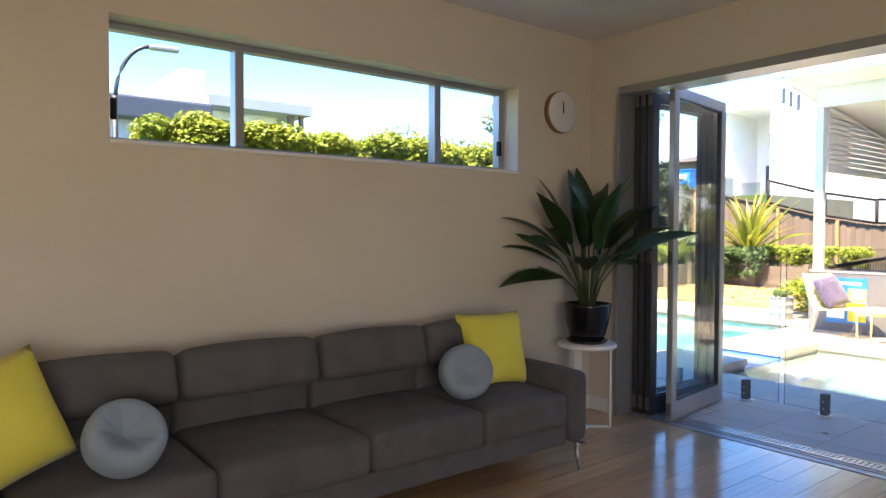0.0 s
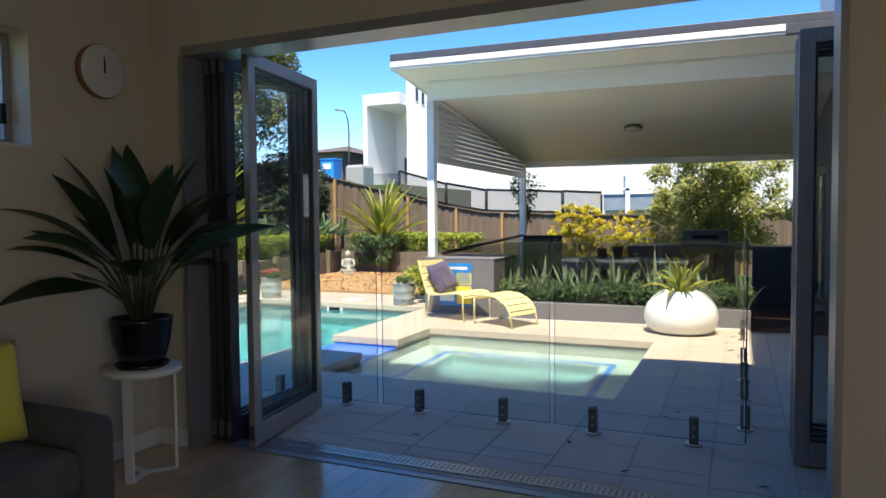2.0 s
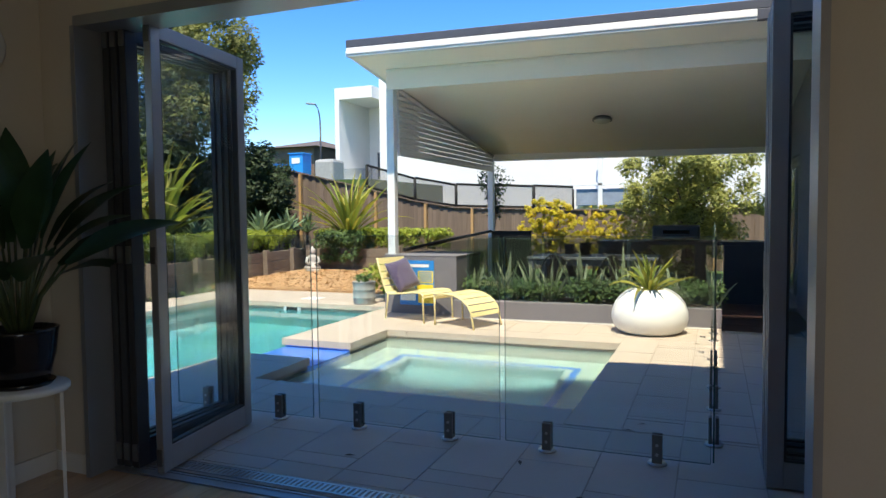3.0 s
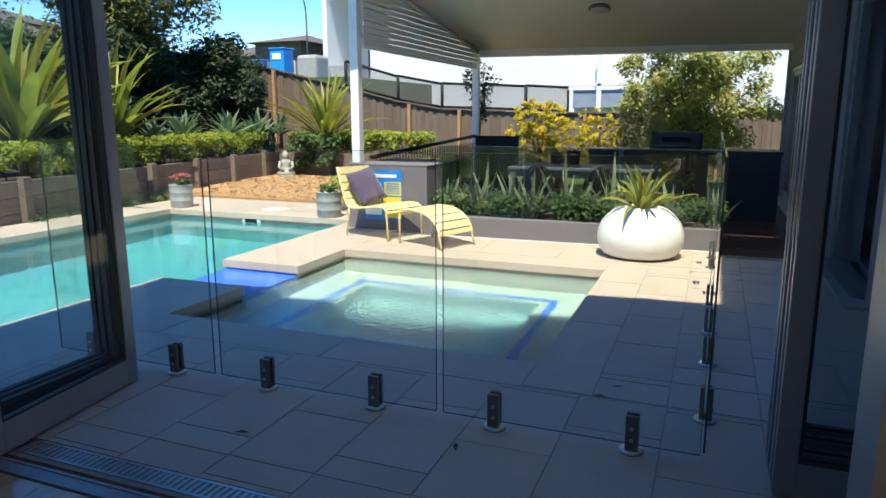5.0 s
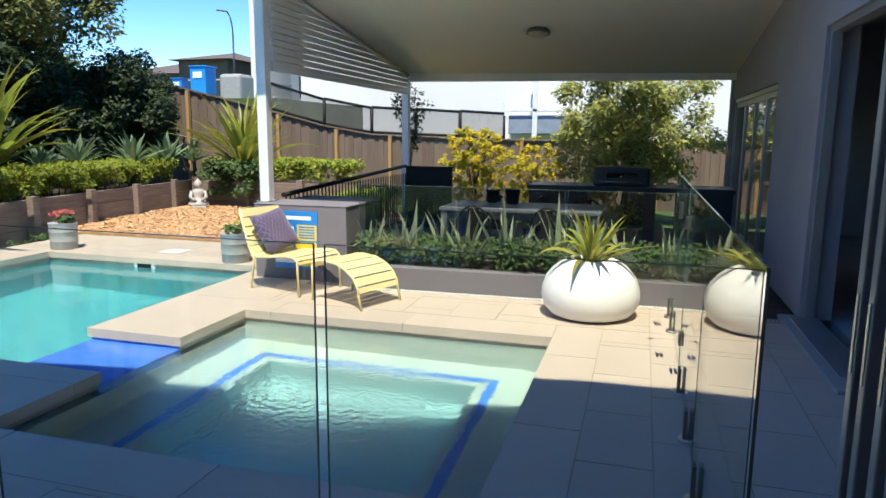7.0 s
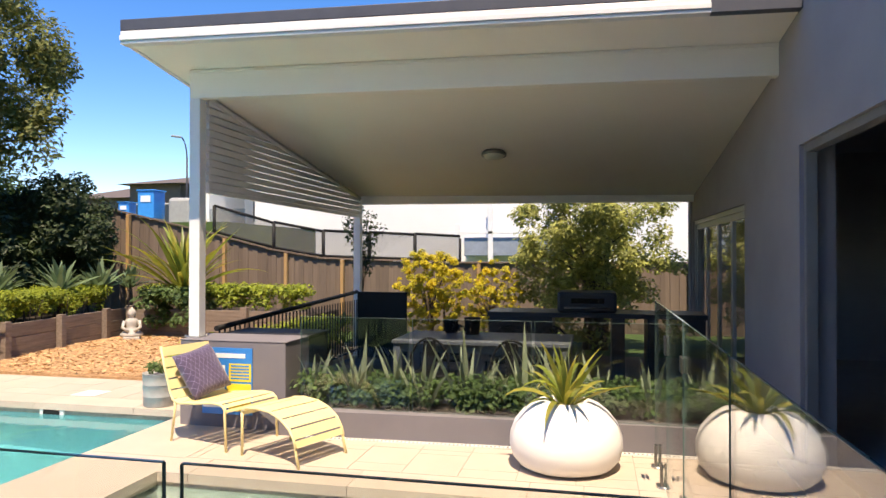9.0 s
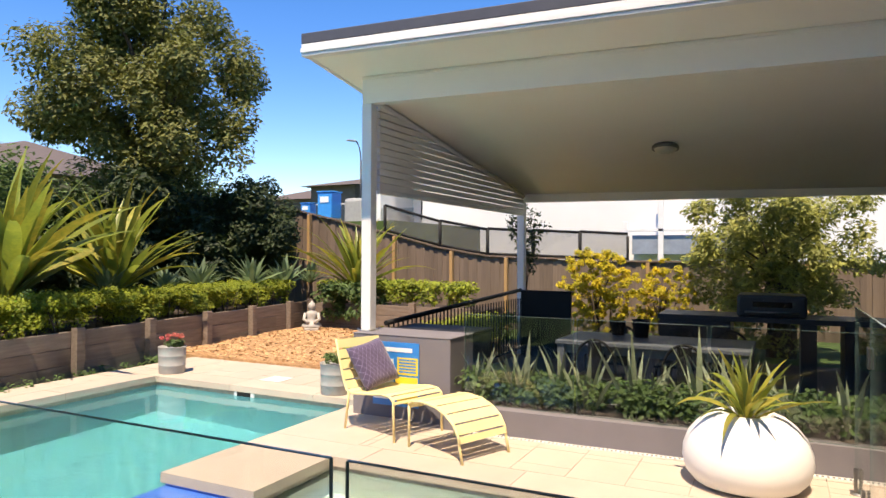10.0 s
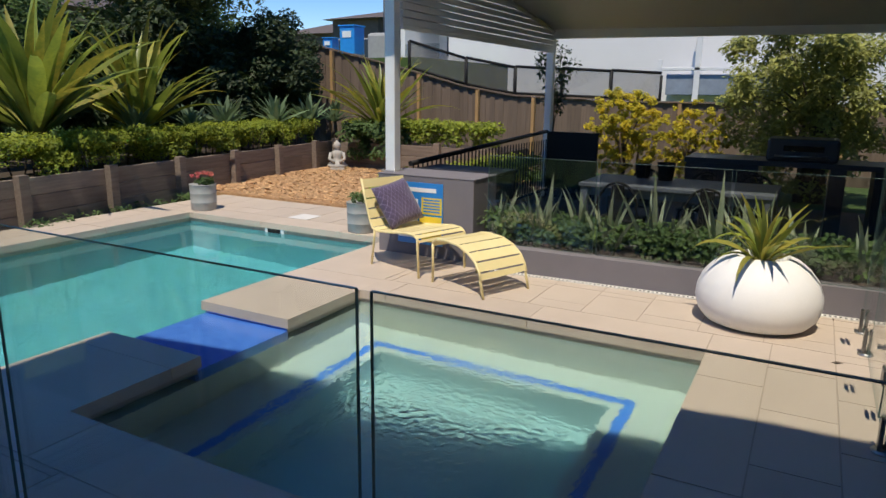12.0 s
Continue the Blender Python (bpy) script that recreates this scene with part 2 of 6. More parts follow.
def line_pattern(m, colour, scale, width):
    """Thin crossing lines of another colour woven into a fabric."""
    nt = m.node_tree
    N, L = nt.nodes, nt.links
    p = N["Principled BSDF"]
    src = p.inputs["Base Color"].links[0].from_socket
    tc = N.new("ShaderNodeTexCoord")
    sep = N.new("ShaderNodeSeparateXYZ")
    L.new(tc.outputs["Object"], sep.inputs[0])
    facs = []
    for sg in (1, -1):
        a = N.new("ShaderNodeMath")
        a.operation = 'MULTIPLY_ADD'
        a.inputs[1].default_value = sg * 0.6
        L.new(sep.outputs[2], a.inputs[0])
        L.new(sep.outputs[0], a.inputs[2])
        b = N.new("ShaderNodeMath")
        b.operation = 'PINGPONG'
        b.inputs[1].default_value = scale
        L.new(a.outputs[0], b.inputs[0])
        c = N.new("ShaderNodeMath")
        c.operation = 'LESS_THAN'
        c.inputs[1].default_value = width
        L.new(b.outputs[0], c.inputs[0])
        facs.append(c)
    mx = N.new("ShaderNodeMath")
    mx.operation = 'MAXIMUM'
    L.new(facs[0].outputs[0], mx.inputs[0])
    L.new(facs[1].outputs[0], mx.inputs[1])
    mix = N.new("ShaderNodeMix")
    mix.data_type = 'RGBA'
    mix.inputs["B"].default_value = rgb(colour)
    L.new(mx.outputs[0], mix.inputs["Factor"])
    L.new(src, mix.inputs["A"])
    L.new(mix.outputs["Result"], p.inputs["Base Color"])


line_pattern(PURPLE, (0.20, 0.16, 0.27), 0.022, 0.0016)
SIGN_BLUE = surface("sign_blue", (0.02, 0.22, 0.62), rough=0.4, amount=0.1, bump=0)
SIGN_YELLOW = surface("sign_yellow", (0.80, 0.60, 0.05), rough=0.4, amount=0.1, bump=0)
SIGN_WHITE = surface("sign_white", (0.8, 0.82, 0.82), rough=0.4, amount=0.1, bump=0)
STATUE = surface("pale_stone", (0.50, 0.48, 0.44), (0.38, 0.36, 0.32), rough=0.9, scale=12, bump=0.3)
BARK = surface("tree_bark", (0.10, 0.075, 0.055), rough=0.95, scale=10, bump=0.6)
LEAF_TREE = leafy("tree_leaf", (0.215, 0.215, 0.05), (0.115, 0.135, 0.03))
LEAF_DARK = leafy("dark_leaf", (0.05, 0.08, 0.022), (0.028, 0.05, 0.016))
LEAF_HEDGE = leafy("hedge_leaf", (0.31, 0.35, 0.024), (0.19, 0.25, 0.024))
LEAF_SHRUB = leafy("shrub_leaf", (0.125, 0.20, 0.055), (0.075, 0.135, 0.04))
LEAF_YELLOW = leafy("golden_leaf", (0.70, 0.53, 0.022), (0.42, 0.40, 0.03))
LEAF_GREEN = leafy("garden_tree_leaf", (0.42, 0.42, 0.11), (0.26, 0.29, 0.08))
BLADE = leafy("flax_blade", (0.33, 0.37, 0.06), (0.18, 0.24, 0.04), island=False, rough=0.4)
BLADE_GREY = leafy("grey_green_blade", (0.42, 0.45, 0.30), (0.26, 0.31, 0.19), island=False)
BLADE_GOLD = leafy("gold_striped_blade", (0.46, 0.38, 0.06), (0.22, 0.25, 0.04), island=False, scale=10)
AGAVE = leafy("agave_leaf", (0.19, 0.27, 0.15), (0.13, 0.20, 0.10), island=False)
INDOOR = leafy("indoor_leaf", (0.030, 0.072, 0.024), (0.018, 0.045, 0.015), island=False, rough=0.3, glow=0.15)
STALK = surface("leaf_stalk", (0.06, 0.085, 0.03), rough=0.5)
FLOWER = leafy("pink_flower", (0.55, 0.11, 0.12), (0.60, 0.22, 0.14))
CLOCKM = surface("clock_face", (0.70, 0.68, 0.65), rough=0.5, amount=0.2, bump=0)
CLOCKWOOD = surface("clock_rim", (0.30, 0.14, 0.07), rough=0.5, stretch=(6, 6, 1))
LAMP_OFF = surface("lamp_diffuser", (0.62, 0.58, 0.48), rough=0.35, amount=0.2, bump=0)
BRICKF = surface("brown_brick", (0.22, 0.15, 0.11), (0.16, 0.11, 0.08), rough=0.9, scale=3)
ROOFT = surface("roof_tiles", (0.13, 0.105, 0.095), (0.10, 0.08, 0.07), rough=0.85, scale=4)
BLUEBOX = surface("blue_plastic", (0.02, 0.30, 0.78), (0.015, 0.25, 0.68), rough=0.45)
WINDOWM = surface("dark_window", (0.06, 0.08, 0.10), rough=0.08, bump=0)
HAZE_HILL = surface("far_land", (0.08, 0.11, 0.05), (0.05, 0.08, 0.04), rough=1.0, scale=0.05, fine=0.4, bump=0)


# ---- building blocks ----
def box(bm, x0, x1, y0, y1, z0, z1, bevel=0.0, m=None):
    vs = [bm.verts.new((x, y, z)) for x in (x0, x1) for y in (y0, y1) for z in (z0, z1)]
    fs = [bm.faces.new([vs[i] for i in q]) for q in ((0, 1, 3, 2), (4, 6, 7, 5), (0, 4, 5, 1), (2, 3, 7, 6), (0, 2, 6, 4), (1, 5, 7, 3))]
    if bevel:
        es = list({e for f in fs for e in f.edges})
        r = bmesh.ops.bevel(bm, geom=es, offset=bevel, segments=2, profile=0.5, affect='EDGES')
        vs = list({v for f in r["faces"] for v in f.verts} | {v for v in vs if v.is_valid})
    if m is not None:
        bmesh.ops.transform(bm, matrix=m, verts=[v for v in vs if v.is_valid])
    return vs


def tube(bm, path, r, n=8, r1=None):
    """A round bar along a path of points, its radius going from r to r1."""
    r1 = r if r1 is None else r1
    pts = [Vector(p) for p in path]
    rings = []
    for i, p in enumerate(pts):
        d = (pts[min(i + 1, len(pts) - 1)] - pts[max(i - 1, 0)]).normalized()
        a = d.cross(Vector((0, 0, 1)) if abs(d.z) < 0.95 else Vector((1, 0, 0))).normalized()
        b = d.cross(a)
        rr = r + (r1 - r) * i / max(1, len(pts) - 1)
        rings.append([bm.verts.new(p + a * rr * math.cos(k * math.tau / n) + b * rr * math.sin(k * math.tau / n)) for k in range(n)])
    for q, s in zip(rings, rings[1:]):
        for k in range(n):
            f = bm.faces.new((q[k], q[(k + 1) % n], s[(k + 1) % n], s[k]))
            f.smooth = True
    bm.faces.new(rings[0][::-1])
    bm.faces.new(rings[-1])


def lathe(bm, profile, n=32, cx=0.0, cy=0.0, sx=1.0, sy=1.0):
    """Turned shape from (radius, height) pairs."""
    rings = []
    for r, z in profile:
        if r < 1e-5:
            rings.append([bm.verts.new((cx, cy, z))])
        else:
            rings.append([bm.verts.new((cx + sx * r * math.cos(k * math.tau / n), cy + sy * r * math.sin(k * math.tau / n), z)) for k in range(n)])
    for q, s in zip(rings, rings[1:]):
        for k in range(n):
            a, b = k, (k + 1) % n
            vs = [q[a % len(q)], q[b % len(q)], s[b % len(s)], s[a % len(s)]]
            u = []
            for v in vs:
                if v not in u:
                    u.append(v)
            if len(u) > 2:
                bm.faces.new(u).smooth = True


def mesh_of(name, bm, material):
    me = bpy.data.meshes.new(name)
    bmesh.ops.recalc_face_normals(bm, faces=bm.faces)
    bm.to_mesh(me)
    bm.free()
    me.materials.append(material)
    return me


def part(name, bm, material, parent, label=""):
    ob = new(name, bm if isinstance(bm, bpy.types.Mesh) else mesh_of(name, bm, material))
    ob.parent = parent
    return tagged(ob, label)


def thing(name, label, category, m=None, group="", kind=""):
    ob = new(name)
    ob.empty_display_size = 0.1
    if m is not None:
        ob.matrix_basis = m
    return tagged(ob, label, category, group, kind)


def solid(name, bm, material, label, category="", kind="", m=None, group=""):
    ob = new(name, mesh_of(name, bm, material))
    if m is not None:
        ob.matrix_basis = m
    return tagged(ob, label, category, group, kind)


def boxes(rows, bevel=0.0):
    bm = bmesh.new()
    for r in rows:
        box(bm, *r, bevel=bevel)
    return bm


def sheet(x0, x1, y0, y1, z0, z1):
    """A single upright pane, along x or along y."""
    bm = bmesh.new()
    bm.faces.new([bm.verts.new(v) for v in ((x0, y0, z0), (x1, y1, z0), (x1, y1, z1), (x0, y0, z1))])
    return bm


def structure(name, rows, material, label, category=""):
    return solid(name, boxes(rows), material, label, category or name.split("_")[0], "structure")


def mesh_np(name, verts, faces, material, smooth=False):
    me = bpy.data.meshes.new(name)
    me.from_pydata([tuple(v) for v in verts], [], [tuple(f) for f in faces])
    me.materials.append(material)
    if smooth:
        me.shade_smooth()
    return me


def leaf_cloud(name, centres, radii, count, size, material, rng, slim=0.45, up=0.3, shell=0.55):
    """Many small folded leaves, gathered in clumps."""
    vs, fs = [], []
    w = np.array([r[0] * r[1] * r[2] for r in radii]) ** (2 / 3)
    w /= w.sum()
    pick = rng.choice(len(centres), count, p=w)
    for i in pick:
        c, r = centres[i], radii[i]
        d = rng.normal(size=3)
        d /= np.linalg.norm(d)
        q = shell + (1 - shell) * rng.random() ** 0.5 if rng.random() < 0.75 else rng.random()
        p = np.array(c) + d * np.array(r) * q * (0.85 + 0.3 * rng.random())
        n = d * 0.55 + rng.normal(size=3) * 0.42 + np.array((-0.25, 0, up + 0.45))
        n /= np.linalg.norm(n)
        a = np.cross(n, rng.normal(size=3))
        a /= np.linalg.norm(a) + 1e-9
        b = np.cross(n, a)
        s = size * (0.6 + 0.8 * rng.random())
        k = len(vs)
        vs += [p - a * s * 0.5, p + b * s * slim * 0.5 + n * s * 0.08, p + a * s * 0.5, p - b * s * slim * 0.5 + n * s * 0.08]
        fs += [(k, k + 1, k + 2), (k, k + 2, k + 3)]
    return mesh_np(name, vs, fs, material)


def blade_mesh(name, length, width, bend, material, seg=7, fold=0.25, start=0.35, tip=0.02):
    """A long strap leaf that rises along z and arches towards +x."""
    vs, fs = [], []
    x = z = 0.0
    ang = 0.0
    for i in range(seg + 1):
        t = i / seg
        wd = width * (start + (1 - start) * min(1, t * 3)) * (1 if t < 0.45 else max(tip, 1 - ((t - 0.45) / 0.55) ** 1.6))
        nx, nz = math.cos(ang), -math.sin(ang)
        vs += [(x - nx * fold * wd * 0.5, -wd / 2, z - nz * fold * wd * 0.5), (x, 0, z), (x - nx * fold * wd * 0.5, wd / 2, z - nz * fold * wd * 0.5)]
        st = length / seg
        ang = bend * t ** 1.5
        x += math.sin(ang) * st
        z += math.cos(ang) * st
    for i in range(seg):
        k = i * 3
        fs += [(k, k + 1, k + 4, k + 3), (k + 1, k + 2, k + 5, k + 4)]
    return mesh_np(name, vs, fs, material, True)


def rosette(root, meshes, count, rng, lean=(0.1, 1.0), size=(0.7, 1.1), r=0.04, name="leaf"):
    """Strap leaves round a heart, each an object of its own on shared meshes."""
    for i in range(count):
        az = i * 137.5 + rng.uniform(-25, 25)
        t = (i + 0.5) / count
        ln = math.degrees(lean[0] + (lean[1] - lean[0]) * t + rng.uniform(-0.08, 0.08))
        ob = new(name, meshes[i % len(meshes)])
        s = rng.uniform(*size)
        ob.parent = root
        ob.matrix_basis = pose(0, 0, 0, 0, 0, az) @ pose(r * t, 0, 0, 0, ln, 0) @ pose(0, 0, 0, 0, 0, rng.uniform(-30, 30)) @ Matrix.Diagonal((s, s, s, 1))


def crown_of(rng, centre, radius, n, spread=0.75, clump=(0.3, 0.5)):
    """Clump centres and sizes that fill an uneven crown."""
    cs, rs = [], []
    for i in range(n):
        d = rng.normal(size=3)
        d /= np.linalg.norm(d)
        q = spread * rng.random() ** 0.4
        cs.append(tuple(np.array(centre) + d * np.array(radius) * q))
        k = rng.uniform(*clump)
        rs.append((radius[0] * k, radius[1] * k, radius[2] * k * 0.75))
    return cs, rs


def tree(label, m, height, trunk_r, centre, radius, n, leaves, size, material, seed, category="tree", stems=1, clump=(0.3, 0.5), name="tree", spread=0.8):
    rng = np.random.default_rng(seed)
    root = thing(name, label, category, m)
    cs, rs = crown_of(rng, centre, radius, n, spread, clump)
    bm = bmesh.new()
    for s in range(stems):
        ox, oy = (rng.uniform(-0.2, 0.2), rng.uniform(-0.2, 0.2)) if stems > 1 else (0, 0)
        top = Vector((centre[0] + ox * 2, centre[1] + oy * 2, centre[2]))
        tube(bm, [(ox, oy, 0), (ox + 0.04, oy - 0.03, height * 0.25), (top.x * 0.6, top.y * 0.6, height * 0.5), tuple(top)], trunk_r, 9, trunk_r * 0.35)
    for c in cs[:18]:
        a = Vector((centre[0] * 0.5, centre[1] * 0.5, height * rng.uniform(0.3, 0.6)))
        b = Vector(c)
        tube(bm, [a, a.lerp(b, 0.5) + Vector((0, 0, 0.06 * height)), b], trunk_r * 0.35, 6, trunk_r * 0.08)
    part("trunk", bm, BARK, root)
    part("crown", leaf_cloud("crown", cs, rs, leaves, size, material, rng), None, root)
    return root


# ---- the room ----
WN, WE, CEILZ = 3.31, 4.38, 2.74          # inner faces and ceiling
RX, RY = -3.6, -4.2                        # far ends of the room
OPEN = (-0.30, 3.05, 2.355)                 # the folding doors' opening
WX0, WX1, WZ0, WZ1 = 1.085, 3.62, 1.73, 2.295

structure("wall_north", [(RX - 0.2, WX0, WN, WN + 0.25, 0, CEILZ), (WX1, 4.57, WN, WN + 0.25, 0, CEILZ), (WX0, WX1, WN, WN + 0.25, 0, WZ0),
                         (WX0, WX1, WN, WN + 0.25, WZ1, CEILZ)], WALL, "beige painted plaster wall behind the sofa", "wall")
structure("wall_east", [(WE, 4.57, OPEN[1], WN - 0.002, 0, CEILZ), (WE, 4.57, OPEN[0], OPEN[1], OPEN[2], CEILZ), (WE, 4.57, -1.2, OPEN[0], 0, CEILZ)],
          WALL, "beige painted wall around the folding doors", "wall")
structure("wall_south", [(RX, -2.8, RY - 0.2, RY, 0, CEILZ), (0.2, 4.57, RY - 0.2, RY, 0, CEILZ), (-2.8, 0.2, RY - 0.2, RY, 0, 0.5), (-2.8, 0.2, RY - 0.2, RY, 2.3, CEILZ),
                         (4.35, 4.57, RY, -1.2, 0, CEILZ)], WALL, "beige painted wall with a window", "wall")
structure("wall_west", [(RX - 0.2, RX, RY - 0.2, WN - 0.002, 0, CEILZ)], WALL, "plain beige wall closing the room", "wall")
structure("ceiling", [(RX - 0.2, 4.57, RY - 0.2, WN + 0.25, CEILZ + 0.002, CEILZ + 0.12)], CEIL, "white plaster ceiling", "ceiling")
structure("baseboard", [(RX, WE, WN - 0.016, WN - 0.001, 0, 0.1), (WE - 0.016, WE - 0.001, OPEN[1] + 0.02, WN - 0.02, 0, 0.1), (WE - 0.016, WE - 0.001, -1.0, OPEN[0] - 0.02, 0, 0.1)],
          TRIM, "white painted skirting board", "baseboard")
structure("subfloor", [(RX, 4.50, RY, WN, -0.12, -0.022)], GROUT, "floor slab under the boards", "floor")

# unseen upper storey; its eave outline is bent to shade the near paving
structure("upper_wall", [(RX - 0.2, 4.57, RY - 0.2, WN + 0.25, CEILZ + 0.125, 5.5)], RENDER_WHITE, "unseen upper storey wall, added below the shading eave", "wall")
bm = bmesh.new()
q = [(RX - 0.8, RY - 0.8), (8.85, RY - 0.8), (8.85, -0.66), (5.52, -0.66), (5.50, -0.1), (4.88, WN + 0.45), (RX - 0.8, WN + 0.45)]
lo, hi = ([bm.verts.new((x, y, z)) for x, y in q] for z in (5.505, 5.68))
bm.faces.new(lo[::-1]), bm.faces.new(hi)
for i in range(len(q)):
    bm.faces.new((lo[i], lo[(i + 1) % len(q)], hi[(i + 1) % len(q)], hi[i]))
solid("eave", bm, GUTTER, "unseen white eave, outlined to cast the paving's shade", "roof", "structure")


def window_high():
    root = thing("window_1", "long high window with grey aluminium frame, three lights", "window", kind="structure")
    y0, y1 = WN + 0.14, WN + 0.20
    a, b, c, d = WX0, WX1, WZ0, WZ1
    part("window_frame", boxes([(a, b, y0, y1, d - 0.035, d), (a, b, y0, y1, c, c + 0.03), (a, a + 0.03, y0, y1, c + 0.03, d - 0.035), (b - 0.045, b, y0, y1, c + 0.03, d - 0.035)], 0.004), ALU, root)
    xs = [a + 0.03, 1.735, 3.04, b - 0.045]
    for x in xs[1:3]:
        part("mullion", boxes([(x - 0.025, x + 0.025, y0 - 0.006, y1 + 0.006, c + 0.03, d - 0.035)], 0.005), ALU, root)
    for x0, x1 in zip(xs, xs[1:]):
        p = part("pane", sheet(x0 + 0.002, x1 - 0.002, y0 + 0.03, y0 + 0.03, c + 0.03, d - 0.035), DOORGLASS, root)
        p.visible_shadow = False
    part("latch", boxes([(b - 0.07, b - 0.045, y0 - 0.03, y0, 1.84, 1.94)], 0.006), BLACK, root, "black window latch")
    part("latch", boxes([(a + 0.03, a + 0.055, y0 - 0.03, y0, 1.84, 1.94)], 0.006), BLACK, root, "black window latch")
    part("window_sill", boxes([(a, b, WN - 0.012, y0, c - 0.014, c + 0.004)], 0.003), TRIM, root, "white painted sill")


window_high()

# unseen window added behind the walker; an area lamp in it lights the room
w2 = thing("window_2", "unseen wide window, added to hold the room's fill lamp", "window", kind="structure")
part("window_frame", boxes([(-2.8, 0.2, RY - 0.13, RY - 0.07, 0.5, 0.55), (-2.8, 0.2, RY - 0.13, RY - 0.07, 2.25, 2.3), (-2.8, -2.75, RY - 0.13, RY - 0.07, 0.55, 2.25), (0.15, 0.2, RY - 0.13, RY - 0.07, 0.55, 2.25),
                            (-1.33, -1.27, RY - 0.13, RY - 0.07, 0.55, 2.25)], 0.004), ALU, w2)
area = new("window_daylight", bpy.data.lights.new("window_daylight", 'AREA'))
area.data.shape, area.data.size, area.data.size_y = 'RECTANGLE', 2.8, 1.6
area.data.energy, area.data.color = 17, (1.0, 0.97, 0.93)
area.matrix_world = look((-1.3, RY - 0.02, 1.4), (-1.3, 0, 1.3))


def folding_leaf(name, group, W=0.89, glass=DOORGLASS, metal=ALU):
    """One door leaf, W wide along +x, its inner face at y 0."""
    root = thing(name, "grey aluminium glazed folding door leaf, folded open", "door", group=group)
    H, T, S = 2.325, 0.042, 0.075
    part("stile", boxes([(0, S, 0, T, 0.012, H)], 0.004), metal, root)
    part("stile", boxes([(W - S, W, 0, T, 0.012, H)], 0.004), metal, root)
    part("top_rail", boxes([(S, W - S, 0.002, T - 0.002, H - S, H)], 0.003), metal, root)
    part("bottom_rail", boxes([(S, W - S, 0.002, T - 0.002, 0.012, 0.14)], 0.003), metal, root)
    g = part("pane", sheet(S, W - S, T / 2, T / 2, 0.14, H - S), glass, root)
    g.visible_shadow = False
    part("seal", boxes([(S, S + 0.012, 0.006, T - 0.006, 0.14, H - S), (W - S - 0.012, W - S, 0.006, T - 0.006, 0.14, H - S), (S, W - S, 0.006, T - 0.006, 0.14, 0.152), (S, W - S, 0.006, T - 0.006, H - S - 0.012, H - S)]), ALU_DARK, root)
    for z in (0.05, 1.1, 2.22):
        part("hinge", boxes([(-0.008, 0.008, 0.004, T - 0.004, z, z + 0.09)], 0.003), STEEL, root, "dark steel hinge")
    return root


first = folding_leaf("folding_door", "folding doors")
first.matrix_basis = pose(4.49, 2.675, 0, 0, 0, 8.0)
# rear leaves swap grey metal for charcoal, to darken the stack as shade does
stacked_shaded = folding_leaf("folding_door", "folding doors", metal=ALU_CHAR)
stacked_shaded.matrix_basis = pose(4.50, 2.855, 0, 0, 0, 1.2)
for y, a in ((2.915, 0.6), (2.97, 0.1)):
    copy_thing(stacked_shaded, pose(4.50, y, 0, 0, 0, a))
side = folding_leaf("folding_door", "folding doors beside the wing", 0.88, DIMGLASS)
part("lock_plate", boxes([(0.88, 0.883, 0.012, 0.03, 0.93, 1.13)], 0.001), STEEL_LIGHT, side, "steel lock plate")
side.matrix_basis = pose(5.42, -1.08, 0, 0, 0, 90)
for x, a in ((5.53, 90.6), (5.64, 89.5), (5.75, 90.4)):
    copy_thing(side, pose(x, -1.08, 0, 0, 0, a))

structure("door_frame", [(4.34, 4.57, OPEN[1] - 0.03, OPEN[1] - 0.001, 0, OPEN[2] - 0.055), (4.36, 4.57, OPEN[0] + 0.001, OPEN[0] + 0.03, 0, OPEN[2] - 0.055), (4.36, 4.57, OPEN[0] + 0.001, OPEN[1] - 0.001, OPEN[2] - 0.054, OPEN[2] - 0.001)],
          ALU, "grey aluminium frame of the folding doors", "door frame")
structure("door_track", [(4.47, 4.53, OPEN[0] + 0.03, OPEN[1] - 0.03, -0.02, 0.004), (4.53, 4.545, OPEN[0] + 0.03, OPEN[1] - 0.03, -0.02, 0.008)], ALU, "grey aluminium floor track", "door track")

# ---- ground, paving and pools ----
PX0, PX1, PY0, PY1 = 4.9, 10.635, 4.39, 7.54     # swimming pool
SX0, SX1, SY0, SY1 = 6.37, 8.875, 0.90, 3.58     # spa
CX0, CX1 = 7.20, 8.01                           # spillway channel
FAR = 900.0


def holes(rows, cuts):
    """Rectangles with rectangles cut out of them."""
    for c in cuts:
        out = []
        for a, b, e, f in rows:
            x0, x1, y0, y1 = max(a, c[0]), min(b, c[1]), max(e, c[2]), min(f, c[3])
            if x0 >= x1 or y0 >= y1:
                out.append((a, b, e, f))
                continue
            out += [r for r in ((a, x0, e, f), (x1, b, e, f), (x0, x1, e, y0), (x0, x1, y1, f)) if r[1] - r[0] > 1e-4 and r[3] - r[2] > 1e-4]
        rows = out
    return rows


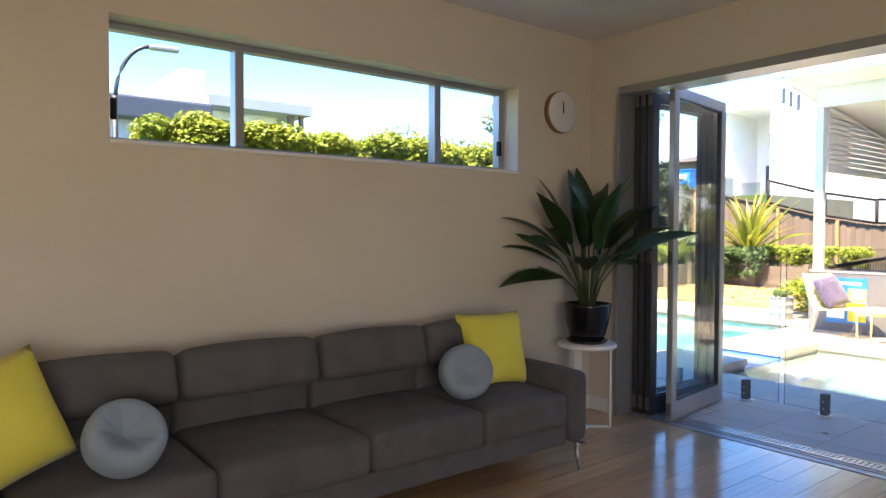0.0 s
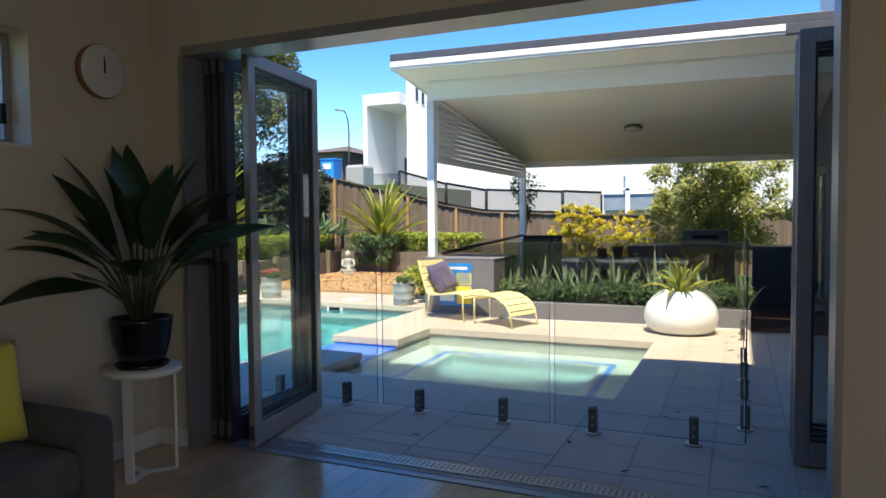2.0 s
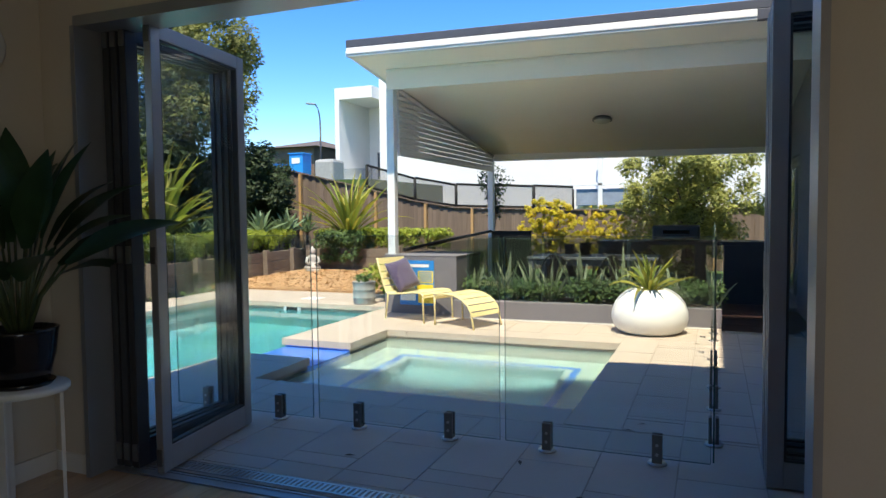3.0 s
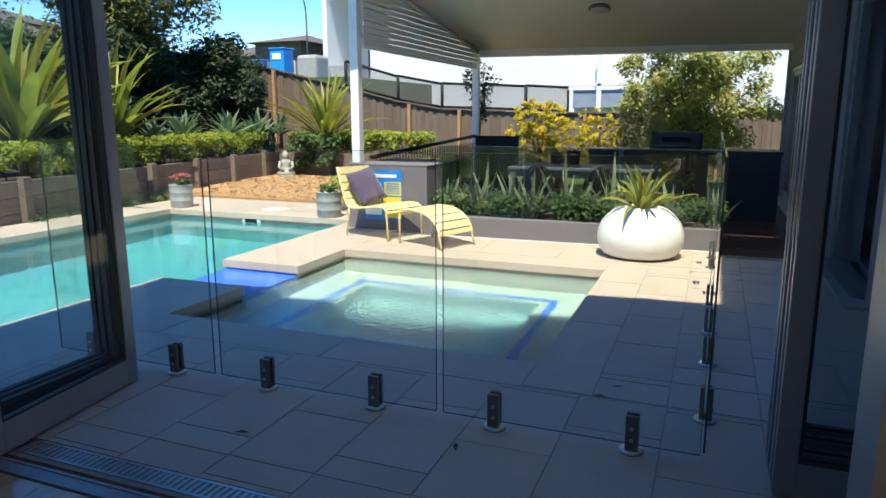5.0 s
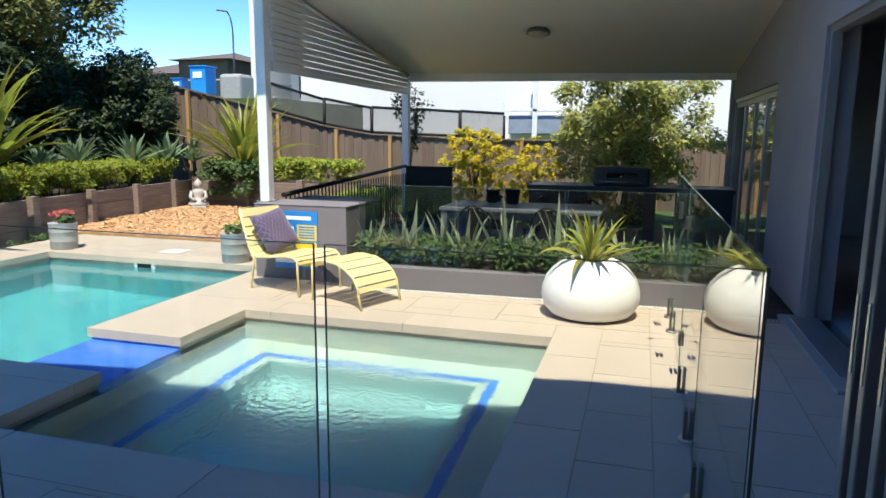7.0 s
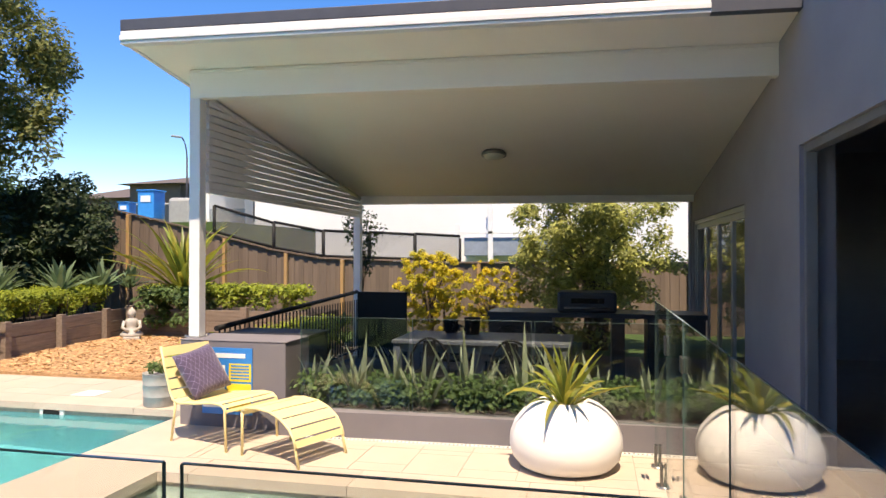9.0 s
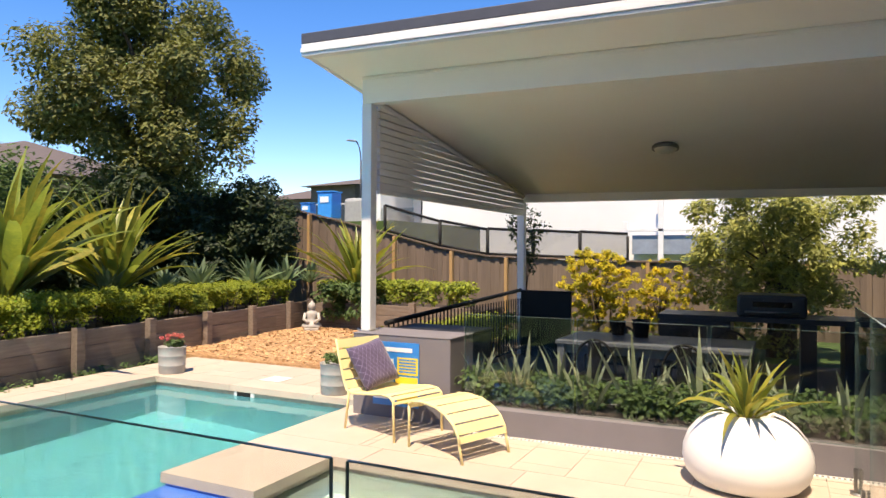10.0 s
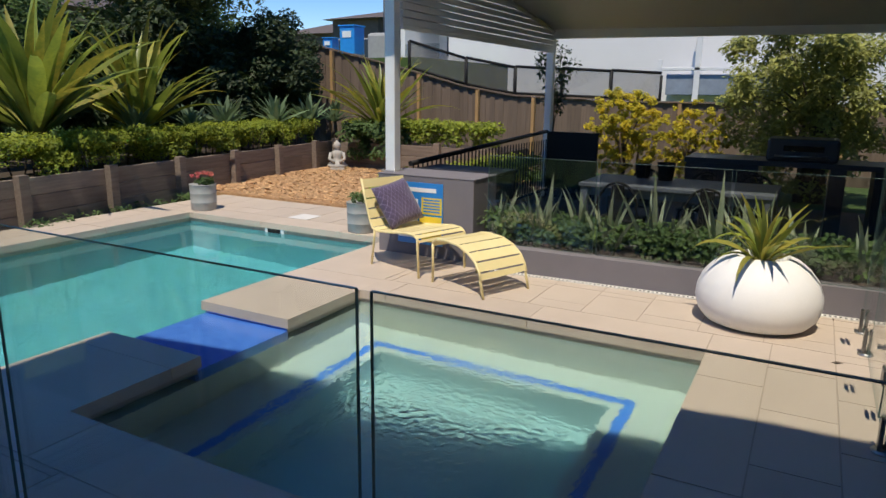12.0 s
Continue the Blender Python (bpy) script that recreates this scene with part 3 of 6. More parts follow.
WET = [(PX0, PX1, PY0, PY1), (SX0, SX1, SY0, SY1), (CX0, CX1, SY1, PY0)]
bm = bmesh.new()
for a, b, c, d in holes([(-FAR, FAR, -FAR, FAR)], WET):
    bm.faces.new([bm.verts.new(v) for v in ((a, c, -0.13), (b, c, -0.13), (b, d, -0.13), (a, d, -0.13))])
solid("ground", bm, GRASS, "mown green lawn and open land to the horizon", "ground", "structure")
DECK = holes([(4.58, 11.95, -1.15, 8.3)], WET + [(9.97, 11.95, -1.2, 4.08)])
structure("paving_bed", [(a, b, c, d, -0.125, -0.0035) for a, b, c, d in DECK], GROUT, "mortar joints of the paving", "pavement")


def basin(name, x0, x1, y0, y1, depth, material, label):
    bm = bmesh.new()
    t = 0.12
    box(bm, x0, x1, y0, y1, -depth - t, -depth)
    for r in ((x0 - t, x0, y0 - t, y1 + t), (x1, x1 + t, y0 - t, y1 + t), (x0, x1, y0 - t, y0), (x0, x1, y1, y1 + t)):
        box(bm, *r, -depth - t, -0.126)
    return solid(name, bm, material, label, "pool", "structure")


basin("pool_basin", PX0, PX1, PY0, PY1, 1.55, POOLM, "pale plastered swimming pool shell")
bm = bmesh.new()
t = 0.12
box(bm, SX0 - t, SX0, SY0 - t, SY1 + t, -1.05, -0.126)
box(bm, SX1, SX1 + t, SY0 - t, SY1 + t, -1.05, -0.126)
box(bm, SX0, SX1, SY0 - t, SY0, -1.05, -0.126)
box(bm, SX0, SX1, SY1, SY1 + t, -1.05, -0.25)
BX0, BX1, BY0, BY1 = 6.37, 8.54, 1.33, 3.18     # the blue line
FX1, FY0, FY1 = BX1 - 0.07, BY0 + 0.07, BY1 - 0.07     # the footwell
for r in holes([(SX0, SX1, SY0, SY1)], [(BX0 + 0.25, FX1, FY0, FY1)]):
    box(bm, *r, -1.049, -0.63)
# floor and footwell sides carry the deep water's teal in their colour
structure("spa_floor", [(SX0, SX1, SY0, SY1, -1.17, -1.051)], SPADEPTH, "spa floor, tinted teal for the depth of water", "spa")
structure("spa_lining", [(BX0 + 0.25, FX1, FY0, FY0 + 0.004, -1.05, -0.632), (BX0 + 0.25, FX1, FY1 - 0.004, FY1, -1.05, -0.632), (FX1 - 0.004, FX1, FY0 + 0.004, FY1 - 0.004, -1.05, -0.632)], SPADEPTH, "spa footwell sides, tinted teal for the depth of water", "spa")
solid("spa_basin", bm, SPAM, "pale green plastered spa shell with a bench", "spa", "structure")
for nm, (a, b, c, d), z, mt, lb in (("pool_water", (PX0, PX1, PY0, PY1), -0.12, WATER, "clear turquoise pool water"), ("spa_water", (SX0, SX1, SY0, SY1), -0.10, SPAWATER, "clear rippled spa water")):
    bm = bmesh.new()
    bm.faces.new([bm.verts.new(v) for v in ((a, c, z), (b, c, z), (b, d, z), (a, d, z))])
    solid(nm, bm, mt, lb, "water", "structure").visible_shadow = False

# ---- alfresco ----
AX0, AX1, AY0, AY1 = 9.97, 15.3, -1.0, 4.14
SKEW = Matrix(((1, -0.062, 0, 0.265), (0.008, 1, 0, -0.082), (0, 0, 1, 0), (0, 0, 0, 1)))     # the wing and its patio stand a little askew


def askew(ob, m=SKEW):
    """Lays a thing's meshes into a frame that is not quite square."""
    for o in [ob] + list(ob.children_recursive):
        if o.data:
            o.data.transform(m)
    return ob


def wing(name, rows, material, label, category):
    return askew(solid(name, boxes(rows), material, label, category, "structure"))


structure("deck_base", [(9.97, 15.6, -1.0, 4.2, -0.125, -0.045)], BLACK, "dark base below the timber deck", "deck")
wing("wall_wing", [(4.25, 8.10, -1.25, AY0, 0, 3.5), (9.72, 11.55, -1.25, AY0, 0, 3.5), (15.05, 15.55, -1.25, AY0, 0, 3.5), (8.10, 9.72, -1.25, AY0, 2.38, 3.5), (11.55, 15.05, -1.25, AY0, 2.08, 3.5)],
     RENDER_DARK, "charcoal rendered house wall beside the paving", "wall")
# the x 4.7 to 8.0 box is an unseen storey added under the shading eave
wing("wing_upper", [(9.6, 15.4, -3.6, -1.27, 3.502, 5.6), (4.7, 8.0, -5.0, -1.27, 3.502, 5.5), (8.0, 9.6, -5.0, -1.27, 3.502, 3.65)], RENDER_WHITE, "white rendered upper wall of the wing", "wall")
# charcoal on these inner walls stands in for the unlit interior
wing("wing_back", [(4.25, 15.5, -5.0, -4.8, 0, 3.49), (15.3, 15.5, -4.8, -1.252, 0, 3.49), (4.25, 15.3, -4.8, -1.252, 3.1, 3.28), (4.25, 15.3, -4.8, -1.252, -0.12, 0.0)], RENDER_DARK, "plain walls closing the wing, charcoal for the dark interior", "wall")

RF, RB = 9.60, 15.10
FZ0, FZ1 = 3.37, 3.585
SL = (3.10 - 2.50) / (10.36 - 14.7)
ceil_z = lambda x: 3.10 + SL * (x - 10.36)
bm = bmesh.new()
q = [(10.36, ceil_z(10.36)), (AX1, ceil_z(AX1)), (AX1, ceil_z(AX1) + 0.05), (10.36, ceil_z(10.36) + 0.05)]
f = [[bm.verts.new((x, y, z)) for x, z in q] for y in (AY0, AY1 - 0.02)]
bm.faces.new(f[0]), bm.faces.new(f[1][::-1])
for i in range(4):
    bm.faces.new((f[0][i], f[0][(i + 1) % 4], f[1][(i + 1) % 4], f[1][i]))
askew(solid("patio_ceiling", bm, CREAM, "cream sloping ceiling of the covered patio", "ceiling", "structure"))


def patio_roof():
    root = thing("patio_roof", "skillion roof with charcoal sheeting and white gutter", "roof", kind="structure")
    yl, yr = 4.47, -0.36
    for k, (z0, z1, dx) in enumerate(((FZ0, FZ0 + 0.028, 0.0), (FZ0 + 0.03, FZ0 + 0.075, -0.012), (FZ0 + 0.077, FZ0 + 0.115, 0.004))):
        part("gutter", boxes([(RF + dx, RF + 0.09, yr, yl, z0, z1)], 0.004), GUTTER, root)
    part("gutter", boxes([(RF, RF + 0.09, AY0, yr, FZ0, FZ0 + 0.115)], 0.004), ROOFM, root, "charcoal gutter")
    part("fascia", boxes([(RF + 0.004, RF + 0.08, AY0, yl + 0.004, FZ0 + 0.118, FZ1)], 0.006), ROOFM, root, "charcoal roof edge")
    bm = bmesh.new()
    z = lambda x: FZ1 - 0.05 + SL * (x - RF)
    q = [(RF + 0.08, z(RF)), (RB, z(RB)), (RB, z(RB) + 0.045), (RF + 0.08, z(RF) + 0.045)]
    f = [[bm.verts.new((x, y, zz)) for x, zz in q] for y in (AY0, yl)]
    bm.faces.new(f[0]), bm.faces.new(f[1][::-1])
    for i in range(4):
        bm.faces.new((f[0][i], f[0][(i + 1) % 4], f[1][(i + 1) % 4], f[1][i]))
    part("roof_sheet", bm, ROOFM, root)
    bm = bmesh.new()
    w = lambda x: FZ0 + 0.02 + SL * (x - RF)
    q = [(RF + 0.02, w(RF)), (RB, w(RB)), (RB, w(RB) + 0.16), (RF + 0.02, w(RF) + 0.16)]
    f = [[bm.verts.new((x, y, zz)) for x, zz in q] for y in (yl - 0.03, yl)]
    bm.faces.new(f[0]), bm.faces.new(f[1][::-1])
    for i in range(4):
        bm.faces.new((f[0][i], f[0][(i + 1) % 4], f[1][(i + 1) % 4], f[1][i]))
    part("barge_board", bm, GUTTER, root, "white barge board")
    bm = bmesh.new()
    q = [(RF + 0.09, 3.385), (10.27, 3.315), (10.27, 3.33), (RF + 0.09, 3.40)]
    f = [[bm.verts.new((x, y, zz)) for x, zz in q] for y in (AY0, yl - 0.03)]
    bm.faces.new(f[0]), bm.faces.new(f[1][::-1])
    for i in range(4):
        bm.faces.new((f[0][i], f[0][(i + 1) % 4], f[1][(i + 1) % 4], f[1][i]))
    part("soffit", bm, CREAM, root, "cream eave lining")
    bm = bmesh.new()
    q = [(10.27, 3.315), (RB, w(RB)), (RB, w(RB) + 0.012), (10.27, 3.33)]
    f = [[bm.verts.new((x, y, zz)) for x, zz in q] for y in (4.17, yl - 0.03)]
    bm.faces.new(f[0]), bm.faces.new(f[1][::-1])
    for i in range(4):
        bm.faces.new((f[0][i], f[0][(i + 1) % 4], f[1][(i + 1) % 4], f[1][i]))
    part("soffit", bm, CREAM, root, "cream eave lining")
    return root


askew(patio_roof())
askew(solid("beam_front", boxes([(10.26, 10.36, AY0, 4.23, 3.045, 3.335), (10.245, 10.26, AY0, 4.23, 3.285, 3.305)]), CREAM, "cream painted front beam of the patio", "beam", "structure"))
askew(solid("beam_back", boxes([(14.72, 14.82, AY0, 4.22, 2.37, 2.53)]), CREAM, "cream painted back beam of the patio", "beam", "structure"), SKEW @ Matrix(((1, -0.04, 0, 0.17), (0, 1, 0, 0), (0, 0, 1, 0), (0, 0, 0, 1))))
wing("post_corner_house", [(15.10, 15.25, AY0 + 0.001, -0.97, 0, 2.42)], RENDER_DARK, "charcoal corner of the house wall", "wall")


def patio_post(x, y, z0, z1, label):
    root = thing("patio_post", label, "post", group="posts of the patio roof")
    part("shaft", boxes([(x, x + 0.11, y - 0.11, y, z0 + 0.006, z1)], 0.006), POSTW, root)
    part("base_plate", boxes([(x - 0.03, x + 0.13, y - 0.13, y + 0.03, z0, z0 + 0.006)]), STEEL_LIGHT, root)
    for dx in (-0.018, 0.118):
        for dy in (-0.118, 0.018):
            bm = bmesh.new()
            lathe(bm, [(0, z0 + 0.02), (0.009, z0 + 0.02), (0.009, z0 + 0.006), (0, z0 + 0.006)], 8, x + dx, y + dy)
            part("bolt", bm, STEEL_LIGHT, root)


patio_post(10.27, 4.24, 0.785, 3.044, "white square post standing on the grey pier")
patio_post(14.75, 4.24, -0.04, 2.369, "white square post at the back of the patio")


def gable_screen():
    root = thing("slat_screen", "white horizontal slat screen below the sloping roof", "screen")
    y0, y1 = 4.11, 4.14
    z = 2.20
    while z < 3.04:
        x1 = min(14.7, 10.36 + (z + 0.062 - 3.10) / SL)
        if x1 > 10.6:
            part("slat", boxes([(10.40, x1, y0, y1, z, z + 0.06)]), POSTW, root)
        z += 0.072
    part("cover_strip", boxes([(10.40, 11.15, y0 + 0.031, y1 + 0.012, 2.20, 3.02)]), POSTW, root)
    bm = bmesh.new()
    tube(bm, [(10.40, 4.125, 3.06), (14.7, 4.125, 2.465)], 0.042, 4)
    part("top_rail", bm, POSTW, root)
    part("bottom_rail", boxes([(10.40, 14.7, y0 - 0.004, y1 + 0.004, 2.155, 2.197)]), POSTW, root)


gable_screen()

# pier and low planter wall
def pier():
    root = thing("pier", "grey-purple rendered pier carrying the white post", "pier")
    part("body", boxes([(10.11, 10.62, 3.17, 4.22, -0.03, 0.775)], 0.008), RENDER_GREY, root)
    part("cap", boxes([(10.105, 10.625, 3.165, 4.225, 0.775, 0.785)], 0.004), RENDER_GREY, root)
    return root


PLANTER = Matrix(((1, -0.035, 0, 0.11), (0, 1, 0, 0), (0, 0, 1, 0), (0, 0, 0, 1)))
askew(solid("planter_wall", boxes([(9.97, 10.13, -0.05, 3.168, -0.03, 0.22), (10.6, 10.7, -0.05, 3.168, -0.03, 0.22), (9.97, 10.108, 3.172, 4.22, -0.03, 0.0)]), RENDER_GREY, "low grey-purple rendered planter wall", "wall", "structure"), PLANTER)
askew(solid("planter_soil", boxes([(10.131, 10.599, -0.05, 3.168, -0.03, 0.19)]), SOIL, "dark planter soil", "soil", "structure"), PLANTER)
pier()

# bed, retaining wall and garden ground
BED = pose(9.01, 8.38, 0, 0, 0, 8.2)        # the sleeper wall's line
solid("raised_bed", boxes([(-6.5, 6.7, 0.10, 5.5, -0.12, 0.46)]), SOIL, "dark soil of the raised garden bed", "soil", "structure", BED)
structure("corner_bed", [(16.0, 17.6, 5.6, 9.2, -0.12, 0.455)], SOIL, "dark soil of the raised bed by the fence", "soil")
structure("mulch_bed", [(11.96, 15.95, 4.3, 9.30, -0.12, 0.03)], MULCH, "orange bark mulch bed", "mulch")


# ---- soft shapes ----
def puffy(bm, sx, sy, sz, r=0.06, puff=0.0, n=8, m=None, dimple=0.0):
    """A rounded, slightly swollen block, its base at z 0, centred in x and y."""
    seen = {}

    def vert(u, v, w):
        key = (round(u, 4), round(v, 4), round(w, 4))
        if key not in seen:
            h = Vector((sx / 2, sy / 2, sz / 2))
            p = Vector((u * h.x, v * h.y, w * h.z))
            c = Vector([max(-(a - r), min(a - r, b)) for a, b in zip(h, p)])
            d = p - c
            q = c + (d.normalized() * r if d.length > 1e-9 else d)
            k = (1 - u * u) * (1 - v * v)
            q.z += (puff * k if w > 0 else 0)
            if dimple and w > 0.9:
                q.z -= dimple * math.exp(-((u * h.x) ** 2 + (v * h.y) ** 2) / 0.003)
            q.y += (1 if v > 0 else -1) * puff * 0.3 * (1 - u * u) * (1 - w * w) * abs(v)
            q.z += h.z
            seen[key] = bm.verts.new(m @ q if m is not None else q)
        return seen[key]

    g = [math.sin(math.pi / 2 * (2 * i / n - 1)) for i in range(n + 1)]
    for ax in range(3):
        for s in (-1, 1):
            for i in range(n):
                for j in range(n):
                    q = []
                    for a, b in ((i, j), (i + 1, j), (i + 1, j + 1), (i, j + 1)):
                        c = [0, 0, 0]
                        c[ax], c[(ax + 1) % 3], c[(ax + 2) % 3] = s, g[a], g[b]
                        q.append(vert(*c))
                    if len(set(q)) == 4:
                        bm.faces.new(q if s > 0 else q[::-1]).smooth = True


def pillow_mesh(name, size, depth, material, n=14):
    """A square scatter cushion, standing in the xz plane, its lower edge at z 0."""
    bm = bmesh.new()
    grid = {}
    for s in (-1, 1):
        for i in range(n + 1):
            for j in range(n + 1):
                u, v = 2 * i / n - 1, 2 * j / n - 1
                k = max(0.0, (1 - u ** 4) * (1 - v ** 4))
                e = 1 - 0.07 * (1 - u * u) * abs(v) ** 3 if abs(v) > abs(u) else 1 - 0.07 * (1 - v * v) * abs(u) ** 3
                x = u * size / 2 * (1 - 0.06 * (1 - v * v) * abs(u) ** 2)
                z = v * size / 2 * (1 - 0.06 * (1 - u * u) * abs(v) ** 2) + size / 2
                y = s * depth / 2 * k ** 0.5 * (1 + 0.06 * math.sin(5 * u + 3 * v))
                key = (i, j, s if k > 1e-6 else 0)
                if key not in grid:
                    grid[key] = bm.verts.new((x, y, z))
    for s in (-1, 1):
        for i in range(n):
            for j in range(n):
                q = [grid.get((a, b, s)) or grid[(a, b, 0)] for a, b in ((i, j), (i + 1, j), (i + 1, j + 1), (i, j + 1))]
                bm.faces.new(q if s > 0 else q[::-1]).smooth = True
    return mesh_of(name, bm, material)


def round_cushion(label, m, group="round velvet cushions"):
    root = thing("round_cushion", label, "cushion", m, group)
    bm = bmesh.new()
    n, R, H = 80, 0.140, 0.095
    rings = []
    for s in (1, -1):
        for i in range(15):
            t = i / 14 if s > 0 else 1 - i / 14
            if s < 0 and i == 0:
                continue
            r = R * math.sin(t * math.pi / 2) ** 0.9
            ring = []
            for k in range(n):
                a = k * math.tau / n
                fold = math.exp(-(math.sin(a * 4 + 0.7 * math.sin(2 * a + 1)) / 0.2) ** 2)
                z = H * max(0.0, math.cos(t * math.pi / 2)) ** 0.62 * (1 - 0.80 * math.exp(-(t / 0.33) ** 2)) * (1 - 0.14 * fold * math.exp(-((t - 0.36) / 0.2) ** 2))
                rr = r * (1 - 0.018 * fold * t)
                ring.append(bm.verts.new((rr * math.cos(a), s * z, rr * math.sin(a))))
            rings.append(ring)
    for q, s in zip(rings, rings[1:]):
        for k in range(n):
            bm.faces.new((q[k], q[(k + 1) % n], s[(k + 1) % n], s[k])).smooth = True
    part("cover", bm, VELVET, root)
    for s in (-1, 1):
        bm = bmesh.new()
        tube(bm, [(0, s * H * 0.12, 0), (0, s * H * 0.24, 0)], 0.011, 14)
        part("button", bm, VELVET, root)
    return root


# ---- the room's things ----
def sofa():
    root = thing("sofa", "charcoal woven fabric sofa with raised headrests against the wall", "sofa")
    xs = [-0.05, 0.61, 1.27, 1.935, 2.585, 3.19]
    fy, by = 2.45, 3.27
    part("base", boxes([(xs[0], xs[-1], fy + 0.02, by - 0.02, 0.16, 0.275)], 0.015), SOFA, root)
    for a, b in zip(xs, xs[1:]):
        w = b - a
        bm = bmesh.new()
        puffy(bm, w - 0.006, 0.66, 0.185, 0.045, 0.022, 20, pose((a + b) / 2, fy + 0.33, 0.262), dimple=0.03)
        seat = part("seat", bm, SOFA, root)
        bm = bmesh.new()
        lathe(bm, [(0, 0.447), (0.014, 0.445), (0.02, 0.438), (0, 0.43)], 14, (a + b) / 2, fy + 0.33)
        part("tuft_button", bm, SOFA, seat)
        bm = bmesh.new()
        puffy(bm, w - 0.008, 0.2, 0.23, 0.045, 0.02, 8, pose((a + b) / 2, fy + 0.70, 0.37, 6, 0, 0))
        part("backrest", bm, SOFA, root)
        bm = bmesh.new()
        puffy(bm, w - 0.014, 0.21, 0.22, 0.045, 0.02, 12, pose((a + b) / 2, fy + 0.54, 0.58, -16, 0, 0))
        part("headrest", bm, SOFA, root)
    bm = bmesh.new()
    puffy(bm, xs[-1] - xs[0], 0.16, 0.42, 0.05, 0.01, 8, pose((xs[0] + xs[-1]) / 2, by - 0.09, 0.17))
    part("back", bm, SOFA, root)
    for x in (xs[-1] + 0.075, xs[0] - 0.075):
        bm = bmesh.new()
        puffy(bm, 0.15, 0.84, 0.39, 0.05, 0.008, 8, pose(x, fy + 0.41, 0.165))
        part("arm", bm, SOFA, root)
    for x in (xs[0] - 0.1, xs[-1] + 0.1):
        for y in (fy + 0.03, by - 0.08):
            bm = bmesh.new()
            box(bm, x - 0.006, x + 0.006, y - 0.045, y + 0.05, 0.15, 0.165)
            tube(bm, [(x, y + 0.02, 0.155), (x, y - 0.01, 0.0)], 0.014, 8, 0.009)
            part("leg", bm, STEEL_LIGHT, root, "polished steel leg")


sofa()


def yellow_cushion(m):
    root = thing("cushion", "square yellow fabric cushion on the charcoal sofa", "cushion", m, "yellow cushions")
    part("cover", pillow_mesh("cover", 0.43, 0.19, YELLOW), None, root)
    part("tag", boxes([(-0.105, -0.09, -0.075, -0.06, 0.33, 0.36)], 0.003), surface("brown_tag", (0.12, 0.08, 0.05)), root, "small brown tag")


yellow_cushion(pose(3.0, 2.84, 0.435, -14, 0, -10))
yellow_cushion(pose(0.62, 2.66, 0.46, -18, 0, 20) @ pose(0, 0, 0.2, 0, -14, 0) @ pose(0, 0, -0.2))
round_cushion("round pale blue velvet cushion with pleats and a button", pose(2.62, 2.66, 0.60, -20, 0, -22))
round_cushion("round pale blue velvet cushion with pleats and a button", pose(0.97, 2.58, 0.585, -44, 0, 6))


def side_table():
    root = thing("side_table", "small white side table with flat metal legs by the door", "table", pose(3.97, 2.99, -0.02))
    bm = bmesh.new()
    lathe(bm, [(0, 0.598), (0.19, 0.598), (0.197, 0.59), (0.197, 0.572), (0.19, 0.566), (0, 0.566)], 40)
    part("tabletop", bm, TRIM, root)
    for a in (200, 320, 80):
        c, s = math.cos(radians(a)), math.sin(radians(a))
        bm = bmesh.new()
        box(bm, 0.15, 0.164, -0.024, 0.024, 0.028, 0.566, m=pose(0, 0, 0, 0, 0, a))
        part("leg", bm, TRIM, root)
        bm = bmesh.new()
        box(bm, 0.0, 0.162, -0.018, 0.018, 0.02, 0.028, m=pose(0, 0, 0, 0, 0, a))
        part("foot", bm, TRIM, root)
    return root


side_table()


